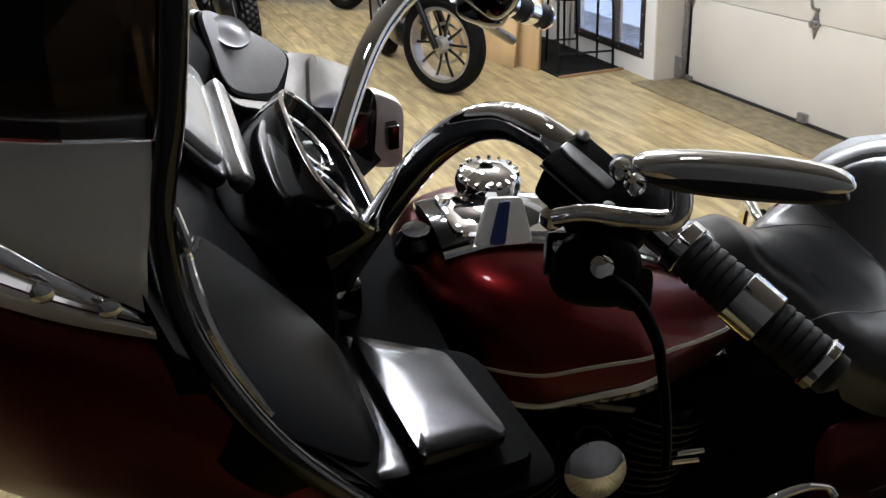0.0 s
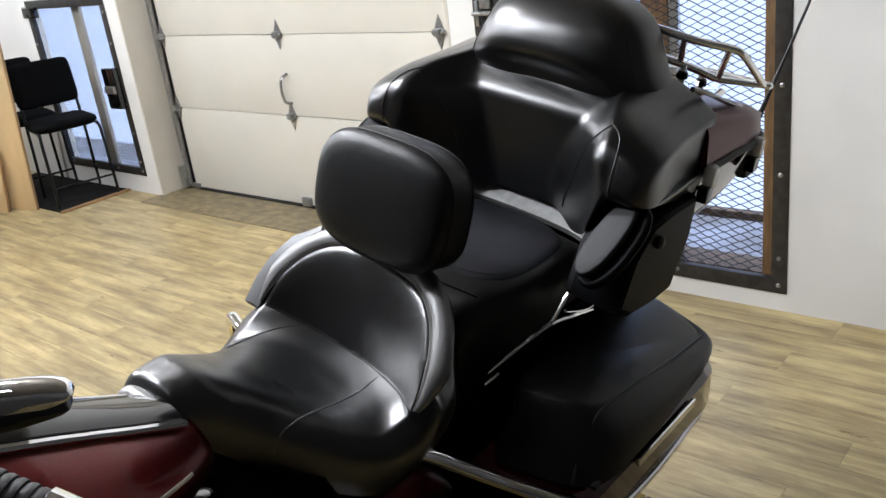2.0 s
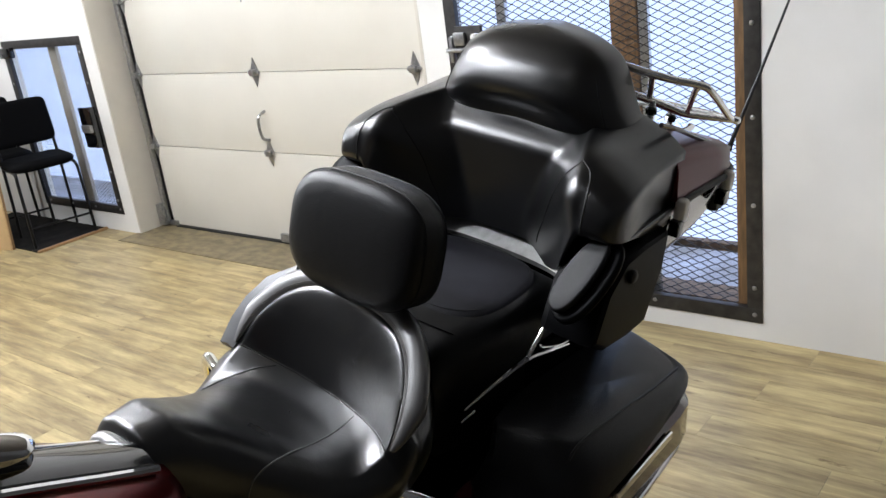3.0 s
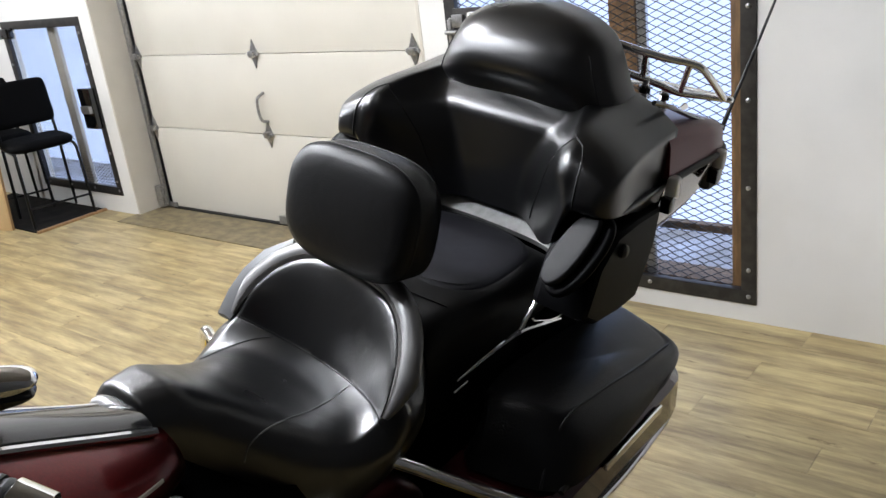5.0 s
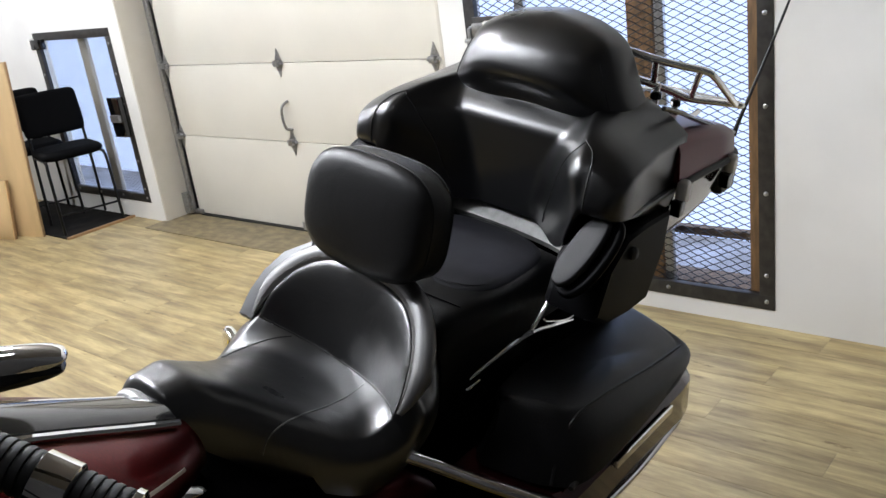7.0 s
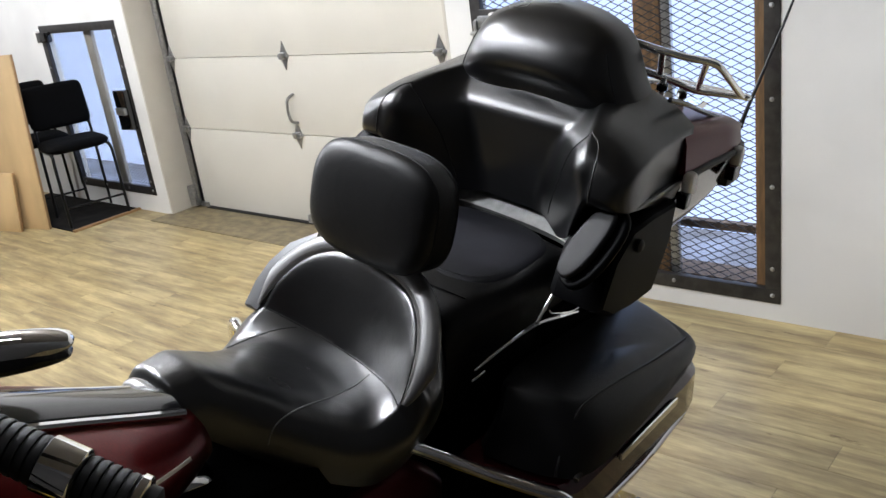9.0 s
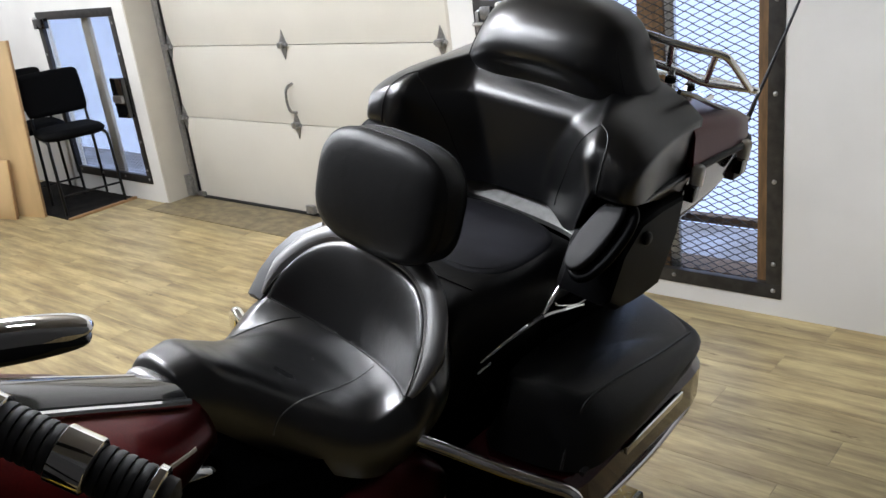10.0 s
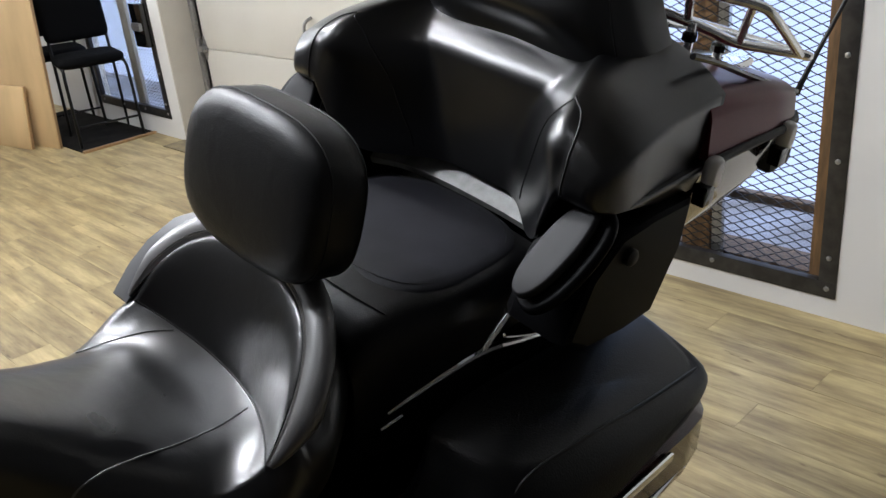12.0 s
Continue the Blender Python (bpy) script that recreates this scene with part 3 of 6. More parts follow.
def seam(parent, pts, r=0.0022, mat=None, lift=-0.0006):
    line = spline([(x, y, seat_top(x, y) + lift) for x, y in pts], 8)
    line = [Vector((p.x, p.y, seat_skin(p.x, p.y) + lift)) for p in line]
    part("seam", tube(line, r, 6, 1), mat or PIPING, parent)


SEAT = bpy.data.objects["rider_seat"]
seam(SEAT, [(x / 100, crease(x / 100) - 0.001) for x in range(-20, 21, 2)], 0.0016, PIPING, 0.0004)
seam(SEAT, [(-0.13, 0.012), (-0.155, -0.03), (-0.175, -0.075), (-0.185, -0.12)], 0.0014, PIPING, 0.0002)
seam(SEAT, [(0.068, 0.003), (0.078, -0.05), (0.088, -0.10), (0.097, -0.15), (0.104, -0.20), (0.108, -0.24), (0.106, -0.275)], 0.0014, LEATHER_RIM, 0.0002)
# padded rim round the bolster, its piping and two rows of stitching
PIPE = []
for k in range(-48, 49):
    a = 0.5 * math.pi * k / 48
    x = 0.209 * math.sin(a)
    PIPE.append(Vector((x, *pipe_point(x))))
face = Vector((0, -0.80, 0.60))
rings, lines = [], ([], [], [])
for i, p in enumerate(PIPE):
    t = (PIPE[min(i + 1, 96)] - PIPE[max(i - 1, 0)]).normalized()
    out = face.cross(t).normalized()
    if out.dot(Vector((p.x, 0, p.z - 0.78))) < 0:
        out = -out
    up = t.cross(out)
    if up.dot(face) < 0:
        up = -up
    e = min(1.0, 0.25 + min(i, 96 - i) / 14)
    w, h = 0.024 * e, 0.019 * e
    c = p + out * w * 0.62 - up * h * 0.62
    rings.append([c + out * w * math.cos(a) + up * h * math.sin(a) for a in [2 * math.pi * j / 20 for j in range(20)]])
    for line, f in zip(lines, (-0.80, -0.5, -0.36)):
        a = math.acos(f)
        line.append(c + out * w * f + up * (h * math.sin(a) + 0.0002))
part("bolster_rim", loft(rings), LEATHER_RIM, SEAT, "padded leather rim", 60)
part("piping", tube(lines[0], 0.0020, 6, 1), BLACK, SEAT)
part("stitching", tube(lines[1], 0.0007, 4, 1), THREAD, SEAT)
part("stitching", tube(lines[2], 0.0007, 4, 1), THREAD, SEAT)
for ob in [SEAT] + list(SEAT.children):
    for v in ob.data.vertices:
        if v.co.x < 0:
            v.co.x *= 1.10
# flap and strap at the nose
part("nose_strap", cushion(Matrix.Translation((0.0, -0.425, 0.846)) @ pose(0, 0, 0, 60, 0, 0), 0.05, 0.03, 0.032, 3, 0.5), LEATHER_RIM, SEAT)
rings = []
for a, b in (((-0.232, -0.018, 0.732), (-0.266, -0.022, 0.735)), ((-0.230, 0.012, 0.763), (-0.268, 0.012, 0.775)), ((-0.222, 0.04, 0.792), (-0.262, 0.047, 0.81)), ((-0.203, 0.07, 0.824), (-0.242, 0.088, 0.845)), ((-0.170, 0.095, 0.848), (-0.198, 0.128, 0.870))):
    a, b = Vector(a), Vector(b)
    d = Vector((0, 0.006, -0.010))
    rings.append([a, a.lerp(b, 0.5) + Vector((0, 0, 0.004)), b, b + d, a.lerp(b, 0.5) + d, a + d])
part("side_flap", loft(rings), LITFLAP, SEAT, "padded side flap, paled for the light on it")

# passenger seat
P_TOP = [(0.12, 0.78), (0.16, 0.825), (0.25, 0.838), (0.40, 0.84), (0.50, 0.83), (0.545, 0.80)]
P_HALF = [(0.12, 0.16), (0.2, 0.18), (0.32, 0.20), (0.46, 0.205), (0.545, 0.185)]
rings = []
for k in range(29):
    y = 0.12 + 0.425 * k / 28
    hw, zt = curve(P_HALF, y), curve(P_TOP, y)
    ring = []
    for j in range(-12, 13):
        s = j / 12
        a = abs(s)
        f = max(0.0, (a - 0.6) / 0.4)
        x = hw * (s / 0.6 * 0.9 if a < 0.6 else math.copysign(0.9 + 0.1 * math.sin(min(f * 2.5, 1) * math.pi / 2) + 0.05 * f, s))
        ring.append(Vector((x, y, zt - 0.012 * min(a / 0.6, 1) ** 2 - (zt - 0.60) * f ** 1.5)))
    rings.append(ring)
PSEAT = part("passenger_seat", loft(rings), PADCLOTH, bike, "black passenger seat with a cloth inlay", 60)
part("inlay", cushion(pose(0, 0.365, 0.829), 0.172, 0.155, 0.030, 3.0, 0.62, 48), SEATCLOTH, PSEAT, "matt black cloth inlay")
bm = bmesh.new()
ring = [Vector((x * 0.160, 0.365 + y * 0.143, 0.8405 - 0.006 * x * x)) for x, y in supers(48, 3.0)]
bm_tube(bm, ring + [ring[0]], 0.0008, 6, 1)
part("seam", bm, PIPING, PSEAT)
part("seam", tube([(-0.15, 0.19, 0.822), (-0.08, 0.178, 0.829), (0, 0.175, 0.8305), (0.08, 0.178, 0.829), (0.15, 0.19, 0.822)], 0.0016, 6), PIPING, PSEAT)

# Black block added to close the bright gap under the backrest.
part("backrest_base", box((-0.27, 0.565, 0.70), (0.27, 0.72, 0.87), 0.02), PLASTIC, bike)
# rider backrest pad
PADM = Matrix.Translation((0.0, 0.105, 1.004)) @ pose(0, 0, 0, 78, 0, 0)
sh = supers(64, 3.1)
# a box cushion: deep flat side band, softly rolled front face (inset from the outline, depth)
PROFILE = [(0.05, -0.046), (0.012, -0.045), (0.004, -0.041), (0.0005, -0.034), (0, -0.01), (0.0005, 0.016), (0.002, 0.024), (0.006, 0.032), (0.013, 0.039), (0.024, 0.044), (0.042, 0.047), (0.075, 0.049), (0.11, 0.050)]
PAD = part("rider_backrest", loft([[PADM @ Vector((x * (0.157 - q), y * (0.114 - q), z)) for x, y in sh] for q, z in PROFILE]), PADCLOTH, bike, "black padded rider backrest", 60)
for z in (0.020, -0.036):
    bm = bmesh.new()
    ring = [PADM @ Vector((x * 0.1565, y * 0.1135, z)) for x, y in sh]
    bm_tube(bm, ring + [ring[0]], 0.0012, 6, 1)
    part("piping", bm, PIPING, PAD)
part("bracket", box((-0.03, 0.10, 0.78), (0.03, 0.125, 0.93), 0.005), SATIN, PAD)

# passenger backrest: lumbar panel, gussets and forward-swept wings in one skin, with a headrest roll on top
B_TOP = [(0, 1.15), (0.20, 1.15), (0.245, 1.145), (0.28, 1.135), (0.31, 1.122), (0.335, 1.107), (0.36, 1.088)]
B_BOT = [(0, 0.868), (0.17, 0.872), (0.225, 0.895), (0.255, 0.95), (0.275, 0.982), (0.36, 0.984)]
PANEL_EDGE = [(0.85, 0.13), (0.91, 0.138), (0.96, 0.150), (1.02, 0.172), (1.07, 0.20), (1.11, 0.235), (1.15, 0.25)]
TOP_ROLL = [(0, 0.705), (0.004, 0.655), (0.010, 0.59), (0.020, 0.51), (0.035, 0.455), (0.06, 0.412), (0.10, 0.385), (0.3, 0.34)]
SIDE_ROLL = [(0.26, 0.30), (0.30, 0.345), (0.325, 0.378), (0.340, 0.41), (0.350, 0.455), (0.356, 0.54), (0.36, 0.705)]
FOOT_ROLL = [(0, 0.425), (0.006, 0.405), (0.016, 0.39), (0.04, 0.37), (0.1, 0.33)]


def smax(a, b, k):
    h = max(k - abs(a - b), 0.0) / k
    return max(a, b) + h * h * k / 4


def back_front(x, z):
    """Depth of the backrest's skin: the largest of panel, top roll, side roll and wing foot."""
    a = abs(x)
    y = 0.533 + 0.12 * max(0.0, 0.98 - z) ** 1.2 + 16.0 * max(0.0, z - 1.064) ** 2
    e = curve(PANEL_EDGE, z)
    t = smooth01((a - e + 0.075) / (0.365 - e))
    front = y + (0.386 - y) * t
    front -= 0.016 * math.exp(-((a - e - 0.03) / 0.045) ** 2 - ((z - 1.06) / 0.05) ** 2)
    front += 0.008 * math.exp(-((a - 0.272) / 0.012) ** 2 - ((z - 1.06) / 0.05) ** 2)
    top = curve(B_TOP, a) - z
    w = smooth01((a - 0.17) / 0.06)
    front = front + (smax(front, curve(TOP_ROLL, top), 0.03) - front) * w
    front = smax(front, curve(SIDE_ROLL, a), 0.03)
    if a > 0.24:
        front = smax(front, curve(FOOT_ROLL, z - curve(B_BOT, a)), 0.02)
    return min(front, 0.705)


def back_point(x, z, off=0.0):
    y = back_front(x, z) - off
    fall = smooth01((y - 0.42) / 0.24) * max(0.0, 1 - (z - curve(B_BOT, abs(x))) / 0.08) * smooth01((abs(x) - 0.24) / 0.04)
    z -= 0.05 * fall
    return Vector((x - math.copysign(0.026 * smooth01((y - 0.40) / 0.24) * smooth01(abs(x) / 0.3), x), y, z))


bm = bmesh.new()
NU, NV = 150, 84
grid = []
for i in range(NU + 1):
    u = -1 + 2 * i / NU
    x = 0.36 * (0.55 * u + 0.45 * math.sin(u * math.pi / 2))
    zb, zt = curve(B_BOT, abs(x)), curve(B_TOP, abs(x))
    col = []
    for j in range(NV + 1):
        v = j / NV
        v = 0.5 * v + 0.5 * (0.5 - 0.5 * math.cos(math.pi * v))
        col.append(bm.verts.new(back_point(x, zb + (zt - zb) * v)))
    grid.append(col)
for i in range(NU):
    for j in range(NV):
        bm.faces.new((grid[i][j], grid[i + 1][j], grid[i + 1][j + 1], grid[i][j + 1]))
back = [[bm.verts.new((grid[i][j].co.x, 0.715, grid[i][j].co.z)) for j in (0, NV)] for i in range(NU + 1)]
for i in range(NU):
    bm.faces.new((back[i][0], back[i][1], back[i + 1][1], back[i + 1][0]))
    bm.faces.new((grid[i][NV], grid[i + 1][NV], back[i + 1][1], back[i][1]))
    bm.faces.new((grid[i + 1][0], grid[i][0], back[i][0], back[i + 1][0]))
for i in (0, NU):
    bm.faces.new([v for v in grid[i]] + [back[i][1], back[i][0]])
BACK = part("passenger_backrest", bm, LEATHER, bike, "wide black leather passenger backrest with headrest roll", 60)

H_LEAN = 0.010
H_HALF = [(1.10, 0.232), (1.118, 0.236), (1.14, 0.226), (1.17, 0.210), (1.20, 0.196), (1.23, 0.182), (1.255, 0.164), (1.273, 0.138), (1.287, 0.102), (1.296, 0.05), (1.299, 0.014)]
H_FRONT = [(1.10, 0.574), (1.118, 0.556), (1.14, 0.542), (1.165, 0.537), (1.19, 0.540), (1.215, 0.549), (1.24, 0.563), (1.26, 0.582), (1.278, 0.607), (1.290, 0.634), (1.299, 0.66)]


def head_ring(z):
    """One level of the headrest: flat-fronted in the middle, full and rounded towards its sides."""
    hw, yf = curve(H_HALF, z), curve(H_FRONT, z)
    out = []
    for k in range(64):
        a = 2 * math.pi * k / 64
        c, s = math.cos(a), math.sin(a)
        x = math.copysign(abs(c) ** 0.74, c) * hw
        d = 0.70 - yf
        y = 0.70 - d * abs(s) ** 0.52 if s > 0 else 0.70 + 0.03 * abs(s)
        if s > 0:
            y += 0.030 * math.exp(-((z - 1.135) / 0.034) ** 2 - (x / 0.13) ** 2)
        out.append(Vector((x + H_LEAN, y, z)))
    return out


def head_skin(x, z, off=0.0):
    hw, yf = curve(H_HALF, z), curve(H_FRONT, z)
    s = (1 - min(abs(x) / hw, 1.0) ** (2 / 0.74)) ** 0.5
    return Vector((x + H_LEAN, 0.70 - (0.70 - yf) * s ** 0.52 + 0.030 * math.exp(-((z - 1.135) / 0.034) ** 2 - (x / 0.13) ** 2) - off, z))


levels = [1.10 + 0.199 * math.sin(k / 44 * math.pi / 2) for k in range(45)]
part("headrest", loft([head_ring(z) for z in levels]), LEATHER, BACK, "padded headrest roll", 60)
for s in (-1, 1):
    part("seam", tube([head_skin(s * (0.207 - 0.6 * max(z - 1.115, 0) ** 1.2), z, 0.0002) for z in [1.112 + 0.009 * k for k in range(14)]], 0.0016, 6, 1), PIPING, BACK)
part("seam", tube([head_skin(0.229 * math.sin(k / 30 * math.pi / 2), 1.109, 0.001) for k in range(-30, 31)], 0.0030, 6, 1), PIPING, BACK)


def back_seam(pts, r=0.0018):
    line = [back_point(p.x, p.y, 0.0002) for p in spline([(q[0], q[1], 0) for q in pts], 8)]
    part("seam", tube(line, r, 6, 1), PIPING, BACK)


for s in (-1, 1):
    back_seam([(s * 0.238, 1.112), (s * 0.202, 1.073), (s * 0.172, 1.018), (s * 0.150, 0.955), (s * 0.136, 0.918), (s * 0.13, 0.89)])
    back_seam([(s * 0.238, 1.114), (s * 0.262, 1.102), (s * 0.276, 1.080), (s * 0.280, 1.045), (s * 0.279, 1.0)])

# shiny lining strip between passenger seat and backrest
bm = bmesh.new()
rows = [(-0.24, 0.52, 0.845), (-0.15, 0.548, 0.85), (0, 0.555, 0.85), (0.15, 0.548, 0.845), (0.24, 0.51, 0.835)]
pts = spline(rows, 6)
bm_loft(bm, [[p + Vector((0, -0.024, -0.016)), p + Vector((0, 0.018, 0.018)), p + Vector((0, 0.024, 0.006)), p + Vector((0, -0.018, -0.03))] for p in pts])
part("lining_strip", bm, material("silver_lining", (0.30, 0.30, 0.29), 0.45, metal=0.2, bump=0.6, bump_scale=50, vary=0.4, vary_scale=30), bike, "crumpled silver lining strip")

# rear trunk
TRUNK_W = [(0.58, 0.345), (0.90, 0.345), (1.02, 0.328), (1.08, 0.295), (1.115, 0.25), (1.13, 0.20)]
TRUNK_SEAM = [(0.58, 0.99), (0.75, 0.984), (0.92, 0.973), (1.13, 0.945)]
TRUNK_TOP = [(0.58, 1.105), (0.7, 1.095), (0.9, 1.06), (1.05, 1.018), (1.11, 0.995), (1.13, 0.982)]
TRUNK_BOT = [(0.58, 0.75), (0.80, 0.756), (0.95, 0.785), (1.08, 0.825), (1.13, 0.88)]


def half_ring(y, hw, za, zb, up, n=20):
    """One closed section: up domes from za to zb; otherwise bowls from zb to za."""
    out = []
    for k in range(n + 1):
        a = math.pi * k / n
        c, s = math.cos(a), math.sin(a)
        x = math.copysign(abs(c) ** 0.16, c) * hw
        h = abs(s) ** (0.26 if up else 0.45)
        out.append(Vector((x * (1 - (0.05 if up else 0.24) * h * h), y, za + (zb - za) * h)))
    return out


tys = [0.675 + 0.455 * k / 30 for k in range(31)]
TRUNK = part("trunk", loft([half_ring(y, curve(TRUNK_W, y), curve(TRUNK_SEAM, y) - 0.004, curve(TRUNK_BOT, y), False) for y in tys]), BAGPAINT, bike, "dark red rear luggage trunk", 60)
part("lid", loft([half_ring(y, curve(TRUNK_W, y) + 0.004, curve(TRUNK_SEAM, y) + 0.004, curve(TRUNK_TOP, y), True) for y in tys]), DARKRED, TRUNK, "dark red trunk lid", 60)
line = [(curve(TRUNK_W, y) + 0.006, y, curve(TRUNK_SEAM, y)) for y in tys]
part("seal", tube(line, 0.008, 8, 1), RUBBER, TRUNK)
part("seal", tube([(-x, y, z) for x, y, z in line], 0.008, 8, 1), RUBBER, TRUNK)
for s in (-1, 1):
    for y in (0.685, 0.955):
        x = s * (curve(TRUNK_W, y) + 0.012)
        z = curve(TRUNK_SEAM, y) - 0.014
        part("latch", cushion(Matrix.Translation((x, y, z)) @ pose(0, 0, 0, 0, 90, 0), 0.027, 0.017, 0.024, 3.5, 0.4, 24), PEARL, TRUNK, "chromed white latch")
        part("latch_base", box((x - 0.012, y - 0.03, z - 0.05), (x + 0.012, y + 0.0, z - 0.015), 0.004), BLACK, TRUNK)
part("bumper_block", box((0.285, 0.965, 0.868), (0.338, 1.045, 0.925), 0.008), RUBBER, TRUNK, "black rubber block")
part("lid_edge", tube([(0.295, 0.66, 1.148), (0.30, 0.737, 1.122), (0.30, 0.82, 1.088), (0.30, 0.91, 1.053), (0.305, 1.0, 1.02), (0.305, 1.069, 0.996)], 0.0055, 8), BLACK, TRUNK, "black lid edge")
part("keyhole", cushion(Matrix.Translation((0.20, 1.0, 1.036)), 0.03, 0.05, 0.012, 3, 0.4, 20), CHROME, TRUNK)

# chrome luggage rack: a low frame over the lid with raised side rails
LOWER = [(0.0, 0.745, 1.172), (0.13, 0.75, 1.170), (0.185, 0.775, 1.160), (0.225, 0.83, 1.136), (0.252, 0.88, 1.112), (0.285, 0.94, 1.098), (0.32, 0.993, 1.087)]
UPPER = [(0.0, 0.735, 1.235), (0.13, 0.735, 1.232), (0.222, 0.745, 1.221), (0.263, 0.79, 1.206), (0.294, 0.84, 1.192), (0.309, 0.875, 1.172), (0.322, 0.993, 1.087)]
RACK = part("luggage_rack", tube(LOWER + [(0.30, 1.02, 1.08), (0.0, 1.03, 1.078), (-0.30, 1.02, 1.08)] + [(-x, y, z) for x, y, z in LOWER[::-1]], 0.0085, 10, 5), RACKMETAL, bike, "chrome tubular luggage rack")
for s in (-1, 1):
    part("rail", tube([(s * x, y, z) for x, y, z in UPPER], 0.0085, 10, 5), RACKMETAL, RACK)
    part("strut", tube([(s * 0.224, 0.746, 1.220), (s * 0.205, 0.79, 1.16)], 0.0075, 8, 1), RACKMETAL, RACK)
    part("strut", tube([(s * 0.290, 0.835, 1.193), (s * 0.256, 0.885, 1.112)], 0.0075, 8, 1), RACKMETAL, RACK)
for x in (-0.12, 0.0, 0.12):
    part("strut", tube([(x, 0.748, 1.170), (x, 0.89, 1.108), (x, 1.028, 1.078)], 0.007, 8), RACKMETAL, RACK)
for x, y in ((-0.21, 0.80), (0.21, 0.80), (-0.215, 0.90), (0.215, 0.90)):
    top = 1.150 if y < 0.85 else 1.112
    part("foot", lathe([(0.014, 0), (0.009, 0.02), (0.008, 0.022), (0.008, top - 1.05)], pose(x, y, 1.05), 12), RACKMETAL, RACK)
    part("foot_nut", lathe([(0.013, 0), (0.013, 0.012), (0.009, 0.016)], pose(x, y, top - 0.03), 8), BLACK, RACK)
for x in (-0.13, 0.13):
    part("cap_strip", loft([[Vector((x - 0.06, y, curve(TRUNK_TOP, y) - 0.004)), Vector((x - 0.055, y, curve(TRUNK_TOP, y) + 0.008)), Vector((x + 0.055, y, curve(TRUNK_TOP, y) + 0.008)), Vector((x + 0.06, y, curve(TRUNK_TOP, y) - 0.004))] for y in (0.74, 0.85, 0.95, 1.05, 1.11)]), BLACK, TRUNK, "gloss black lid strip")
part("antenna", tube([(0.303, 1.076, 0.985), (0.306, 1.10, 1.04), (0.315, 1.20, 1.22), (0.322, 1.31, 1.42)], [0.007, 0.004, 0.0025], 8), RUBBER, bike, "thin black whip antenna")

# armrests with loudspeaker pods
for s in (1, -1):
    side = [(0.345, 0.80), (0.40, 0.765), (0.50, 0.75), (0.585, 0.75), (0.64, 0.86), (0.645, 0.945), (0.54, 0.95), (0.45, 0.945), (0.385, 0.895)]
    bm = bmesh.new()
    rings = []
    for x, k in ((0.235, 0.9), (0.25, 0.98), (0.335, 1.0), (0.352, 0.97), (0.358, 0.90)):
        rings.append([Vector((s * x, 0.50 + (y - 0.50) * k, 0.86 + (z - 0.86) * k)) for y, z in side])
    bm_loft(bm, rings)
    POD = part("armrest_pod", bm, PLASTIC, bike, "black plastic armrest pod", 30)
    part("knob", lathe([(0.014, 0), (0.014, 0.008), (0.009, 0.012)], axis_pose((s * 0.357, 0.475, 0.905), (s * 1.0, 0.475, 0.905)), 16), RUBBER, POD)
    am = Matrix.Translation((s * 0.302, 0.370, 0.930)) @ Vector((-s * 0.22, -0.68, 0.70)).to_track_quat("Z", "Y").to_matrix().to_4x4()
    part("armrest_pad", cushion(am @ pose(0, 0, 0, 0, 0, 0), 0.035, 0.084, 0.016, 2.3, 0.16, 40), ARMPAD, POD, "padded armrest top")
    part("trim_ring", cushion(am @ Matrix.Translation((s * 0.010, 0, -0.020)), 0.046, 0.094, 0.018, 2.3, 0.16, 40), PLASTIC, POD)

# saddlebags
def bag_skew(p):
    """The bag's front runs back towards its outside, its rear forwards."""
    if p.y > 0.40:
        return -0.38 * max(0.0, abs(p.x) - 0.27) * smooth01((p.y - 0.40) / 0.33)
    return 0.42 * max(0.0, abs(p.x) - 0.25) * (1 - smooth01((p.y - 0.03) / 0.35)) if p.y < 0.38 else 0.0


def soft_ring(corners, rounds=2):
    """A closed outline with its corners cut soft."""
    pts = list(corners)
    for _ in range(rounds):
        pts = [q for p, n in zip(pts, pts[1:] + pts[:1]) for q in (p.lerp(n, 0.22), p.lerp(n, 0.78))]
    return pts


